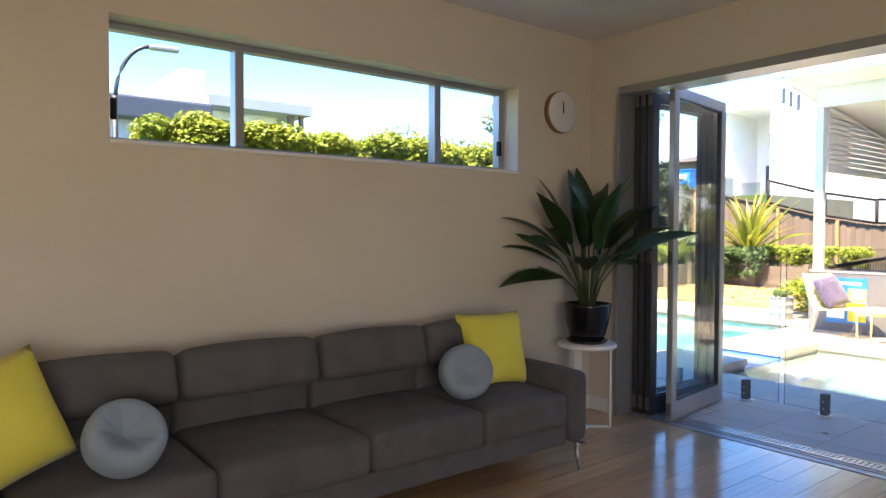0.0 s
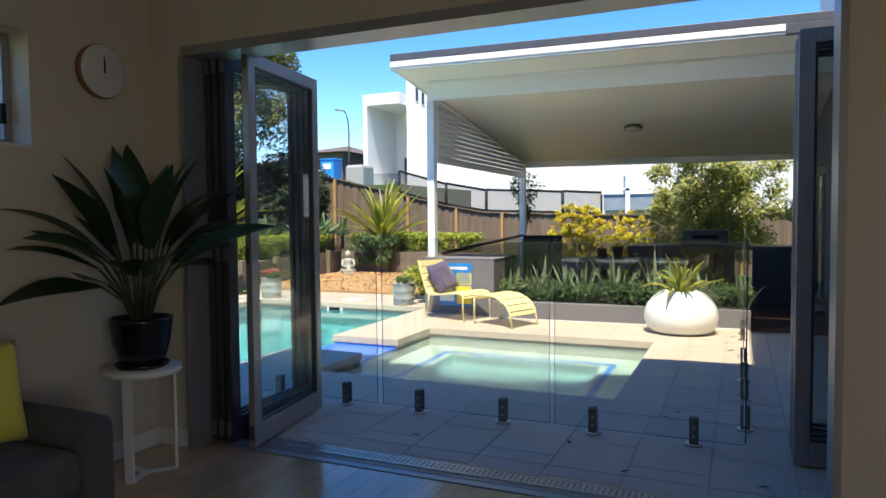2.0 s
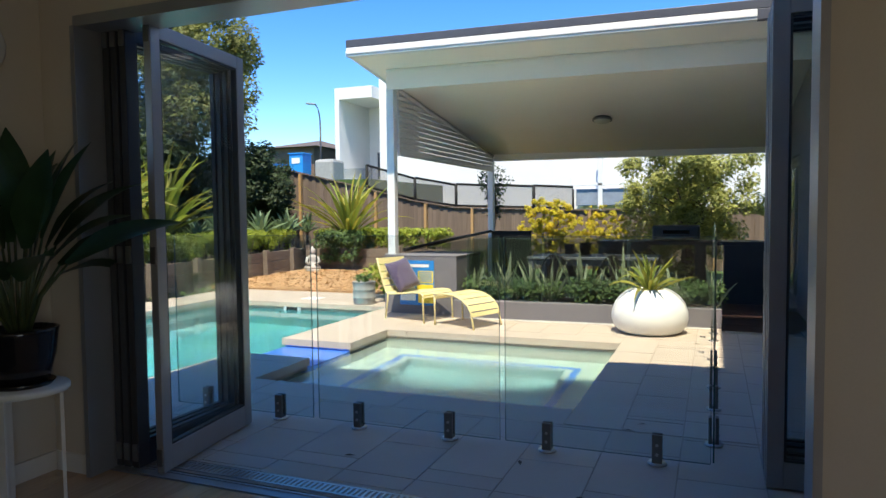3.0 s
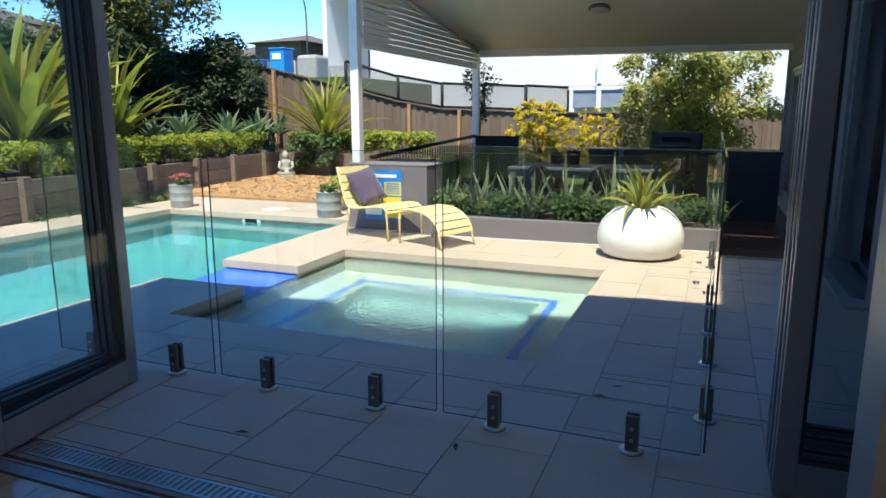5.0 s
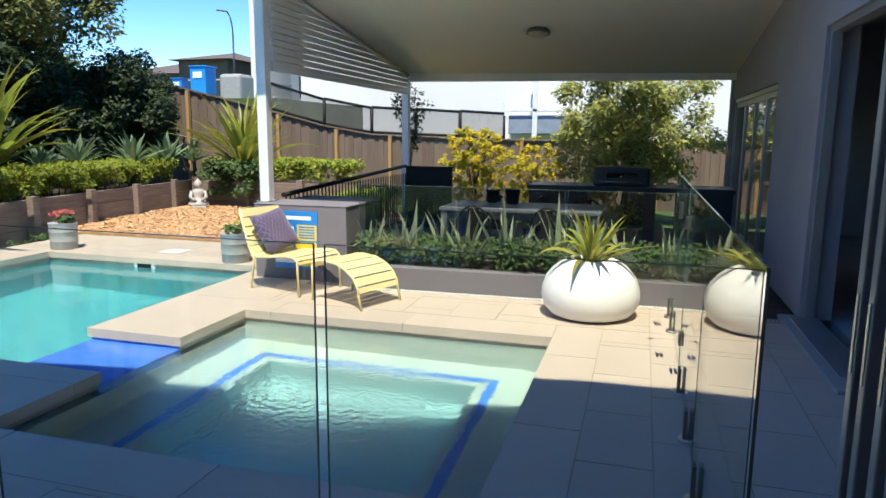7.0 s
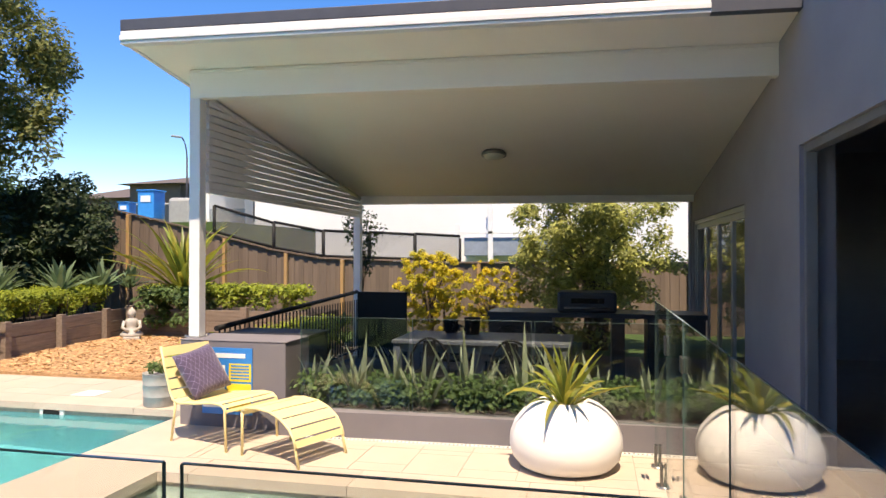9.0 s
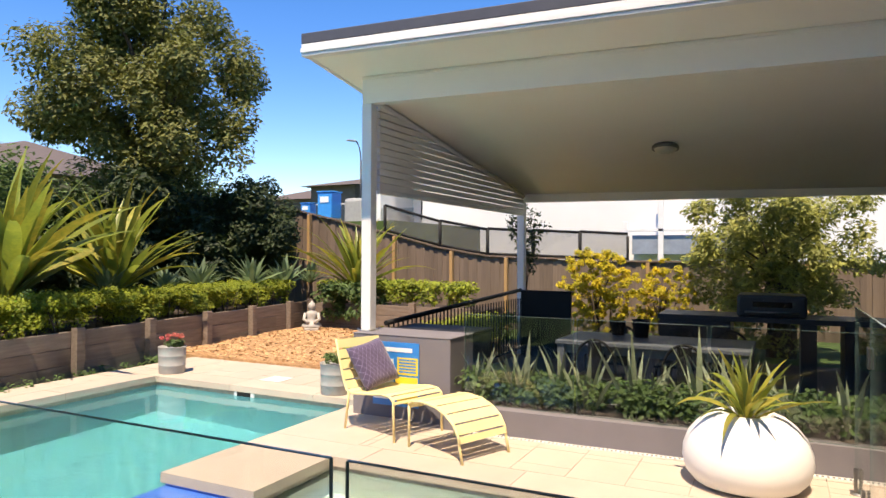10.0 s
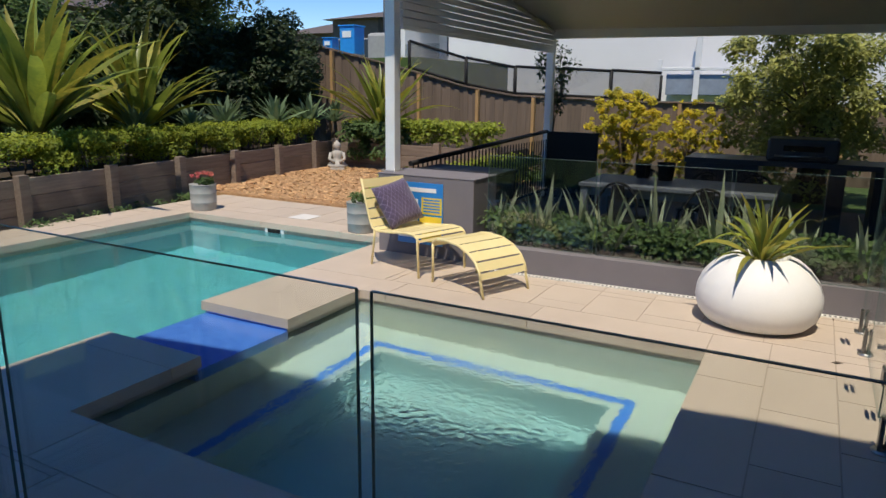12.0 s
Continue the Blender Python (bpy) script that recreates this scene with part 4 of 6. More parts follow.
def indoor_plant():
    root = thing("potted_plant", "broad dark green leaves in a glossy black pot", "plant", pose(3.97, 2.99, 0.578))
    bm = bmesh.new()
    lathe(bm, [(0, 0.012), (0.10, 0.012), (0.115, 0.03), (0.145, 0.14), (0.158, 0.245), (0.162, 0.262), (0.15, 0.265), (0.145, 0.235), (0, 0.232)], 40)
    part("pot", bm, BLACK_GLOSS, root, "glossy black ceramic pot")
    bm = bmesh.new()
    lathe(bm, [(0, 0), (0.125, 0), (0.14, 0.02), (0.13, 0.022), (0.12, 0.010), (0, 0.010)], 36)
    part("saucer", bm, BLACK_GLOSS, root)
    bm = bmesh.new()
    lathe(bm, [(0.144, 0.236), (0.07, 0.243), (0, 0.245)], 24)
    part("soil", bm, SOIL, root)
    rng = np.random.default_rng(5)
    mesh = [blade_mesh("leaf", 0.52, 0.17, b, INDOOR, 9, 0.22, 0.25, 0.03) for b in (0.35, 0.7, 1.1)]
    # azimuth, lean of the stalk, stalk length, extra droop, leaf
    rows = [(80, 4, 0.42, 8, 0), (10, 9, 0.44, 8, 0), (200, 10, 0.40, 14, 0), (140, 13, 0.42, 16, 0), (300, 9, 0.36, 10, 0), (250, 14, 0.40, 18, 0), (330, 17, 0.40, 26, 1), (40, 16, 0.42, 26, 1),
            (160, 26, 0.36, 44, 1), (185, 34, 0.32, 50, 1), (215, 38, 0.30, 54, 1), (150, 38, 0.33, 48, 1), (165, 54, 0.28, 60, 1), (238, 40, 0.30, 44, 1), (345, 34, 0.34, 52, 1), (5, 46, 0.30, 60, 2), (318, 38, 0.36, 40, 1), (270, 30, 0.34, 40, 1), (100, 24, 0.36, 30, 1), (60, 7, 0.46, 10, 0), (320, 12, 0.44, 14, 0), (170, 20, 0.44, 30, 0), (130, 32, 0.34, 46, 1), (110, 50, 0.26, 56, 2), (340, 24, 0.42, 34, 1)]
    for az, lean, ln, extra, k in rows:
        az += rng.uniform(-8, 8)
        base = pose(0, 0, 0.235, 0, 0, az) @ pose(0.035, 0, 0)
        a0, a1 = radians(lean * 0.5), radians(lean)
        p1 = Vector((math.sin(a0) * ln * 0.5, 0, math.cos(a0) * ln * 0.5))
        p2 = p1 + Vector((math.sin(a1) * ln * 0.5, 0, math.cos(a1) * ln * 0.5))
        bm = bmesh.new()
        tube(bm, [base @ Vector((0, 0, 0)), base @ p1, base @ p2], 0.009, 7, 0.006)
        part("stalk", bm, STALK, root)
        ob = new("leaf", mesh[k])
        ob.parent = root
        s = rng.uniform(0.85, 1.1)
        ob.matrix_basis = base @ pose(p2.x, 0, p2.z, 0, lean + extra * 0.5, 0) @ pose(0, 0, 0, 0, 0, rng.uniform(-35, 35)) @ Matrix.Diagonal((s, s, s, 1))
    return root


indoor_plant()


def wall_clock():
    root = thing("wall_clock", "round pale wall clock with a thin wooden rim", "clock", pose(4.02, WN, 2.17))
    bm = bmesh.new()
    lathe(bm, [(0, 0), (0.145, 0), (0.145, 0.038), (0.137, 0.042), (0.135, 0.034), (0, 0.034)], 48)
    bmesh.ops.transform(bm, matrix=pose(0, 0, 0, 90, 0, 0), verts=bm.verts)
    part("rim", bm, CLOCKWOOD, root, "brown wooden rim")
    bm = bmesh.new()
    lathe(bm, [(0, 0.046), (0.138, 0.046), (0.1435, 0.043), (0, 0.035)], 48)
    bmesh.ops.transform(bm, matrix=pose(0, 0, 0, 90, 0, 0), verts=bm.verts)
    part("face", bm, CLOCKM, root, "pale clock face")
    part("pointer", boxes([(-0.003, 0.003, -0.049, -0.0465, -0.01, 0.075)]), BLACK, root, "dark clock hand")
    part("pointer", boxes([(-0.004, 0.004, -0.052, -0.0495, -0.01, 0.05)]), BLACK, root, "dark clock hand")
    return root


wall_clock()
bm = bmesh.new()
lathe(bm, [(0, CEILZ - 0.012), (0.07, CEILZ - 0.012), (0.09, CEILZ - 0.008), (0.095, CEILZ + 0.001), (0, CEILZ + 0.001)], 32, 3.72, 2.72)
solid("downlight", bm, TRIM, "round white ceiling downlight, switched off", "lamp")


# ---- glass pool fence ----
def pane_part(parent, x0, x1, y0, y1, z0=0.035, z1=1.21, material=GLASS):
    p = part("pane", boxes([(x0, x1, y0, y1, z0, z1)]), material, parent)
    p.visible_shadow = False
    e = 0.0
    rows = [(x0 - e, x1 + e, y0 - e, y1 + e, z1, z1 + 0.002), (x0 - e, x1 + e, y0 - e, y1 + e, z0 - 0.002, z0)]
    if x1 - x0 < y1 - y0:
        rows += [(x0 - e, x1 + e, y0 - 0.002, y0, z0, z1), (x0 - e, x1 + e, y1, y1 + 0.002, z0, z1)]
    else:
        rows += [(x0 - 0.002, x0, y0 - e, y1 + e, z0, z1), (x1, x1 + 0.002, y0 - e, y1 + e, z0, z1)]
    part("edge", boxes(rows), GLASS_EDGE, p, "dark green polished glass edge").visible_shadow = False


SPIGOT = mesh_of("spigot", boxes([(-0.028, -0.009, -0.026, 0.026, 0.012, 0.165), (0.009, 0.028, -0.026, 0.026, 0.012, 0.165), (-0.009, 0.009, -0.026, 0.026, 0.012, 0.03)], 0.003), STEEL)
bm = bmesh.new()
lathe(bm, [(0, 0.014), (0.046, 0.014), (0.05, 0.008), (0.05, 0), (0, 0)], 28)
FLANGE = mesh_of("flange", bm, STEEL_LIGHT)
bm = bmesh.new()
tube(bm, [(-0.033, 0, 0.11), (-0.027, 0, 0.11)], 0.008, 10)
SCREW = mesh_of("screw", bm, STEEL_LIGHT)


def spigot(parent, m):
    ob = part("spigot", SPIGOT, None, parent, "dark steel spigot")
    ob.matrix_basis = m
    part("flange", FLANGE, None, ob, "satin steel flange")
    part("screw", SCREW, None, ob)
    part("screw", SCREW, None, ob).location = (0, 0, -0.05)


GX, GY = 5.535, 0.035
glass_fence = thing("glass_fence", "clear frameless glass pool fence on dark steel spigots", "fence")
for y0, y1 in ((0.05, 1.148), (1.183, 2.395), (2.44, 3.55)):
    pane_part(glass_fence, GX - 0.004, GX + 0.004, y0, y1)
for x0, x1 in ((5.56, 6.98), (7.02, 8.22), (9.10, 9.96)):
    pane_part(glass_fence, x0, x1, GY - 0.004, GY + 0.004)
for y in (0.313, 0.905, 1.495, 2.107, 2.695, 3.29):
    spigot(glass_fence, pose(GX, y, 0))
for x in (5.95, 6.70, 7.30, 7.95, 9.3, 9.75):
    spigot(glass_fence, pose(x, GY, 0, 0, 0, 90))

pool_gate = thing("pool_gate", "clear frameless glass pool gate with steel fittings, closed", "gate")
pane_part(pool_gate, 8.26, 9.06, GY - 0.006, GY + 0.006)


def gate_fitting(name, x, z, w, h):
    part(name, boxes([(x - w / 2, x + w / 2, GY + 0.008, GY + 0.02, z, z + h), (x - w / 2, x + w / 2, GY - 0.02, GY - 0.008, z, z + h)], 0.003), STEEL, pool_gate, "steel fitting")


gate_fitting("hinge", 8.24, 0.22, 0.09, 0.08)
gate_fitting("hinge", 8.24, 0.95, 0.09, 0.08)
gate_fitting("latch", 9.08, 0.92, 0.08, 0.12)

# glass on the planter wall
planter_screen = thing("planter_screen", "tinted glass screen standing on the low planter wall", "screen")
for y0, y1 in ((-0.04, 0.96), (0.99, 1.99), (2.02, 3.0)):
    pane_part(planter_screen, 10.06, 10.07, y0, y1, 0.237, 1.02, TINTGLASS)


# ---- lounge chair, footstool and cushion ----
def slats(path, w, sl, gap):
    """Flat slats across a curved side path, in the xz plane."""
    out = []
    for (x0, z0), (x1, z1) in zip(path, path[1:]):
        L_ = math.hypot(x1 - x0, z1 - z0)
        a = math.degrees(math.atan2(z1 - z0, x1 - x0))
        n = max(1, round(L_ / (sl + gap)))
        for i in range(n):
            t = (i + 0.5) / n
            out.append((pose(x0 + (x1 - x0) * t, 0, z0 + (z1 - z0) * t, 0, -a, 0), L_ / n - gap))
    return out


def lounge_piece(name, label, m, path, legs, w, base):
    root = thing(name, label, "lounge chair", m)
    for k, y in enumerate((0.0, w)):
        bm = bmesh.new()
        tube(bm, [(x, y, z) for x, z in path], 0.011, 8)
        part("side_rail", bm, YELLOW_METAL, root)
        for (x0, z0), (x1, z1) in legs:
            bm = bmesh.new()
            tube(bm, [(x0, y, z0), (x0 + (x1 - x0) * 0.12, y, z0 + (z1 - z0) * 0.25), (x1, y, z1)], 0.011, 8)
            part("leg", bm, YELLOW_METAL, root)
    for mm, ln in slats(path, w, 0.105, base):
        bm = bmesh.new()
        box(bm, -ln / 2, ln / 2, 0.008, w - 0.008, 0.002, 0.006, m=mm)
        part("slat", bm, YELLOW_METAL, root)
    return root


CH = pose(9.60, 3.96, 0, 0, 0, -108)
chair_path = [(-0.14, 0.78), (-0.085, 0.60), (-0.02, 0.42), (0.02, 0.345), (0.10, 0.325), (0.30, 0.345), (0.50, 0.37), (0.60, 0.365), (0.645, 0.335), (0.66, 0.30)]
lounge_piece("lounge_chair", "yellow slatted metal lounge chair on the pool deck", CH, chair_path, [((0.05, 0.335), (0.0, 0)), ((0.645, 0.335), (0.66, 0))], 0.56, 0.014)
OT = pose(9.355, 3.17, 0, 0, 0, -112)
stool_path = [(-0.01, 0.30), (0.0, 0.345), (0.04, 0.372), (0.16, 0.385), (0.32, 0.375), (0.44, 0.335), (0.53, 0.275), (0.58, 0.20), (0.60, 0.14)]
lounge_piece("footstool", "yellow slatted metal footstool with a curved top", OT, stool_path, [((0.0, 0.33), (0.0, 0)), ((0.59, 0.17), (0.63, 0))], 0.50, 0.014)
pr = thing("cushion", "purple patterned square cushion on the lounge chair", "cushion", CH @ pose(0.17, 0.27, 0.365, 0, -30, 0) @ pose(0, 0, 0, 0, 0, 90) @ pose(0, 0, 0.2, 0, -10, 0) @ pose(0, 0, -0.2))
part("cover", pillow_mesh("cover", 0.43, 0.15, PURPLE), None, pr)


# ---- pots ----
def bowl_planter():
    root = thing("planter_pot", "large round white pebble-shaped planter with gold striped flax", "planter", pose(9.64, 0.70, 0))
    bm = bmesh.new()
    prof = [(0, 0), (0.27, 0), (0.34, 0.025), (0.39, 0.085), (0.413, 0.165), (0.408, 0.245), (0.375, 0.335), (0.315, 0.41), (0.25, 0.462), (0.195, 0.485), (0.17, 0.487), (0.16, 0.455), (0, 0.435)]
    lathe(bm, prof, 48)
    part("pot", bm, WHITEPOT, root, "white round pot")
    heart = part("plant_heart", boxes([(-0.06, 0.06, -0.06, 0.06, 0.43, 0.465)], 0.015), SOIL, root)
    rng = np.random.default_rng(11)
    ms = [blade_mesh("leaf", 0.50, 0.048, b, BLADE_GOLD, 7) for b in (0.5, 1.2, 2.1)] + [blade_mesh("leaf", 0.50, 0.040, b, BLADE, 7) for b in (0.4, 1.1, 2.3)]
    for i in range(40):
        ob = new("leaf", ms[i % 6])
        ob.parent = root
        t = (i + 0.5) / 40
        s = rng.uniform(0.65, 1.15)
        ob.matrix_basis = pose(0, 0, 0.445, 0, 0, i * 137.5 + rng.uniform(-30, 30)) @ pose(0.05 * t, 0, 0, 0, math.degrees(0.08 + 1.05 * t), 0) @ pose(0, 0, 0, 0, 0, rng.uniform(-40, 40)) @ Matrix.Diagonal((s, s, s, 1))


bowl_planter()


def drum_pot(label, m, flowers, seed):
    root = thing("flower_pot", label, "flower pot", m, "grey drum pots")
    bm = bmesh.new()
    lathe(bm, [(0, 0), (0.158, 0), (0.162, 0.01), (0.165, 0.10), (0.168, 0.105), (0.165, 0.11), (0.168, 0.22), (0.171, 0.225), (0.168, 0.23), (0.172, 0.335), (0.176, 0.34), (0.165, 0.342), (0.16, 0.31), (0, 0.305)], 36)
    part("pot", bm, CONCRETE, root)
    rng = np.random.default_rng(seed)
    cs = [(rng.uniform(-0.1, 0.1), rng.uniform(-0.1, 0.1), 0.35 + rng.uniform(0, 0.06)) for _ in range(9)]
    part("foliage", leaf_cloud("foliage", cs, [(0.06, 0.06, 0.045)] * 9, 360, 0.035, LEAF_SHRUB, rng, 0.7), None, root)
    if flowers:
        cs = [(rng.uniform(-0.12, 0.12), rng.uniform(-0.12, 0.12), 0.44 + rng.uniform(0, 0.05)) for _ in range(12)]
        part("blossom", leaf_cloud("blossom", cs, [(0.028, 0.028, 0.022)] * 12, 320, 0.028, FLOWER, rng, 0.9), None, root, "pink blossom")


drum_pot("grey drum pot with pink flowers beside the pool", pose(10.87, 7.53, 0), True, 3)
drum_pot("grey drum pot with a low green plant beside the pool", pose(10.79, 4.91, 0), False, 4)


# ---- safety sign on the pier ----
def safety_sign():
    root = thing("safety_sign", "blue pool safety sign with yellow and white panels on the pier", "sign", pose(10.096, 3.735, 0.12))
    part("board", boxes([(0, 0.008, -0.25, 0.25, 0, 0.60)], 0.002), SIGN_BLUE, root)
    part("panel", boxes([(-0.003, 0, -0.24, -0.02, 0.30, 0.46)]), SIGN_YELLOW, root, "yellow panel")
    part("panel", boxes([(-0.003, 0, -0.24, 0.0, 0.20, 0.28)]), SIGN_YELLOW, root, "yellow panel")
    part("panel", boxes([(-0.003, 0, 0.02, 0.24, 0.06, 0.44)]), SIGN_WHITE, root, "white panel")
    part("panel", boxes([(-0.003, 0, -0.24, -0.02, 0.03, 0.17)]), SIGN_YELLOW, root, "yellow panel")
    for k in range(5):
        part("text_bar", boxes([(-0.005, -0.003, -0.22, -0.04, 0.32 + 0.028 * k, 0.334 + 0.028 * k)]), SIGN_BLUE, root)
    part("title_bar", boxes([(-0.003, 0, -0.18, 0.18, 0.51, 0.55)]), SIGN_WHITE, root, "white title bar")


safety_sign()


# ---- patio furniture ----
TABLE_GREY = surface("grey_blue_table", (0.15, 0.16, 0.18), (0.12, 0.13, 0.15), rough=0.5)


def dining_table():
    root = thing("dining_table", "long grey outdoor dining table under the patio roof", "table", pose(11.22, 1.55, -0.03))
    part("tabletop", boxes([(-0.42, 0.42, -0.85, 0.85, 0.74, 0.775)], 0.004), TABLE_GREY, root)
    for x in (-0.37, 0.37):
        for y in (-0.8, 0.8):
            part("leg", boxes([(x - 0.035, x + 0.035, y - 0.035, y + 0.035, 0, 0.74)], 0.004), TABLE_GREY, root)
    part("apron", boxes([(-0.38, -0.36, -0.8, 0.8, 0.66, 0.74), (0.36, 0.38, -0.8, 0.8, 0.66, 0.74)]), TABLE_GREY, root)


def metal_chair(m):
    root = thing("dining_chair", "black metal dining chair with a rounded back hoop", "chair", m, "chairs round the table")
    bm = bmesh.new()
    puffy(bm, 0.40, 0.40, 0.025, 0.012, 0.0, 6, pose(0, 0, 0.44))
    part("seat", bm, BLACK, root)
    for sx, sy in ((-1, -1), (1, -1), (-1, 1), (1, 1)):
        bm = bmesh.new()
        tube(bm, [(sx * 0.17, sy * 0.17, 0.445), (sx * 0.215, sy * 0.215, 0)], 0.014, 7, 0.012)
        part("leg", bm, BLACK, root)
    bm = bmesh.new()
    arc = [(-0.20, 0.19 * math.cos(a), 0.45 + 0.36 * math.sin(a) ** 0.7) for a in [math.pi * k / 14 for k in range(15)]]
    tube(bm, arc, 0.013, 7)
    part("back_hoop", bm, BLACK, root)
    bm = bmesh.new()
    box(bm, -0.205, -0.197, -0.06, 0.06, 0.45, 0.79)
    part("back_splat", bm, BLACK, root)
    return root


dining_table()
ch = metal_chair(pose(10.90, 2.0, -0.03))
copy_thing(ch, pose(10.90, 1.25, -0.03, 0, 0, 6))
for y, a in ((1.95, 180), (1.35, 176), (0.85, 184)):
    copy_thing(ch, pose(11.85, y + 0.08, -0.03, 0, 0, a))
bm = bmesh.new()
lathe(bm, [(0, 0), (0.07, 0), (0.085, 0.16), (0.09, 0.17), (0.078, 0.165), (0.07, 0.14), (0, 0.14)], 24)
solid("table_pot", bm, BLACK, "small black pot standing on the dining table", "pot", m=pose(11.42, 1.72, 0.745))
bm = bmesh.new()
lathe(bm, [(0, 0), (0.06, 0), (0.075, 0.13), (0.08, 0.14), (0.068, 0.135), (0.06, 0.11), (0, 0.11)], 24)
solid("table_pot", bm, BLACK, "small black pot standing on the dining table", "pot", m=pose(11.5, 1.96, 0.745))


def outdoor_kitchen():
    root = thing("kitchen_bench", "dark grey outdoor kitchen bench with open bays", "bench", pose(12.9, 0.2, -0.03))
    part("worktop", boxes([(-0.3, 0.35, -0.95, 1.55, 0.86, 0.915)], 0.005), ALU_CHAR, root)
    part("cabinet", boxes([(-0.28, 0.33, 0.78, 1.53, 0.60, 0.86)], 0.004), ALU_CHAR, root)
    part("cabinet", boxes([(-0.28, 0.33, -0.93, -0.30, 0.0, 0.86)], 0.004), ALU_CHAR, root)
    part("leg_panel", boxes([(-0.28, 0.33, -0.05, 0.10, 0, 0.86)], 0.004), ALU_CHAR, root)
    part("leg_panel", boxes([(-0.28, 0.33, 1.47, 1.53, 0, 0.60)], 0.004), ALU_CHAR, root)
    bq = thing("barbecue", "charcoal built-in barbecue hood with a window slot", "barbecue", pose(12.9, 0.58, 0.886))
    bm = bmesh.new()
    box(bm, -0.27, 0.30, -0.34, 0.34, 0.0, 0.24, 0.03)
    part("hood", bm, ALU_CHAR, bq)
    part("window", boxes([(-0.274, -0.268, -0.20, 0.18, 0.11, 0.17)]), BLACK_GLOSS, bq, "dark glass slot")
    bm = bmesh.new()
    tube(bm, [(-0.31, -0.26, 0.06), (-0.31, 0.26, 0.06)], 0.011, 10)
    tube(bm, [(-0.31, -0.24, 0.06), (-0.265, -0.24, 0.06)], 0.008, 8)
    tube(bm, [(-0.31, 0.24, 0.06), (-0.265, 0.24, 0.06)], 0.008, 8)
    part("handle", bm, STEEL, bq, "steel handle")


outdoor_kitchen()


def railing():
    root = thing("railing", "black metal railing with upright bars along the patio", "railing")
    bm = bmesh.new()
    tube(bm, [(10.62, 4.16, 0.83), (14.7, 4.16, 0.985)], 0.028, 8)
    part("handrail", bm, BLACK, root)
    part("bottom_rail", boxes([(10.62, 14.7, 4.145, 4.175, 0.06, 0.09)]), BLACK, root)
    me = mesh_of("bar", boxes([(-0.007, 0.007, -0.007, 0.007, 0.09, 0.86)]), BLACK)
    x = 10.68
    while x < 14.7:
        b = new("bar", me)
        b.parent = root
        b.location = (x, 4.16, 0)
        x += 0.1


railing()
r = thing("privacy_screen", "black screen panel at the back corner of the patio", "screen")
part("panel", boxes([(14.60, 14.64, 3.32, 4.12, -0.03, 0.97)], 0.004), BLACK, r)
part("cap", boxes([(14.58, 14.66, 3.30, 4.14, 0.97, 0.99)], 0.003), BLACK, r)
r = thing("storage_box", "dark box standing behind the grey pier", "box")
part("body", boxes([(10.66, 11.15, 3.20, 4.10, -0.03, 0.74)], 0.01), ALU_CHAR, r)
part("lid", boxes([(10.64, 11.17, 3.18, 4.12, 0.742, 0.785)], 0.008), BLACK, r)


def ceiling_lamp():
    root = thing("ceiling_lamp", "round outdoor ceiling light with dark ring, switched off", "lamp", pose(12.62, 1.67, ceil_z(12.44), 0, math.degrees(math.atan(-SL)), 0))
    bm = bmesh.new()
    lathe(bm, [(0, -0.02), (0.145, -0.02), (0.15, -0.03), (0.15, -0.055), (0.14, -0.06), (0.128, -0.058), (0.128, 0.0), (0, 0.0)], 36)
    part("ring", bm, STEEL, root, "grey metal ring")
    bm = bmesh.new()
    lathe(bm, [(0.126, -0.055), (0.11, -0.078), (0.06, -0.092), (0, -0.096)], 32)
    part("diffuser", bm, LAMP_OFF, root, "cream glass diffuser")


ceiling_lamp()


# ---- doors of the wing ----
def wing_door(name, x0, x1, h, stiles, label):
    root = thing(name, label, "door", kind="structure")
    y0, y1 = -1.11, -1.03
    part("door_frame", boxes([(x0, x0 + 0.06, y0, y1, 0, h), (x1 - 0.06, x1, y0, y1, 0, h), (x0 + 0.06, x1 - 0.06, y0, y1, h - 0.06, h), (x0 + 0.06, x1 - 0.06, y0 - 0.03, y1 + 0.12, -0.02, 0.03)], 0.004), ALU, root)
    for a, b in stiles:
        part("stile", boxes([(a, a + 0.05, y0 + 0.02, y1 - 0.02, 0.03, h - 0.06), (b - 0.05, b, y0 + 0.02, y1 - 0.02, 0.03, h - 0.06), (a + 0.05, b - 0.05, y0 + 0.02, y1 - 0.02, 0.03, 0.12), (a + 0.05, b - 0.05, y0 + 0.02, y1 - 0.02, h - 0.13, h - 0.06)], 0.003), ALU, root)
        p = part("pane", sheet(a + 0.05, b - 0.05, -1.07, -1.07, 0.12, h - 0.13), DOORGLASS, root)
        p.visible_shadow = False
    return askew(root)


wing_door("door_1", 8.10, 9.72, 2.38, [], "grey aluminium framed doorway, standing open")
wing_door("door_2", 11.55, 15.05, 2.08, [(11.61, 12.45), (12.45, 13.3), (13.3, 14.14), (14.14, 14.99)], "grey aluminium glazed folding doors, closed")
wing("door_step", [(7.9, 9.75, AY0 + 0.002, -0.84, -0.01, 0.025)], CONCRETE, "grey door threshold strip", "step")


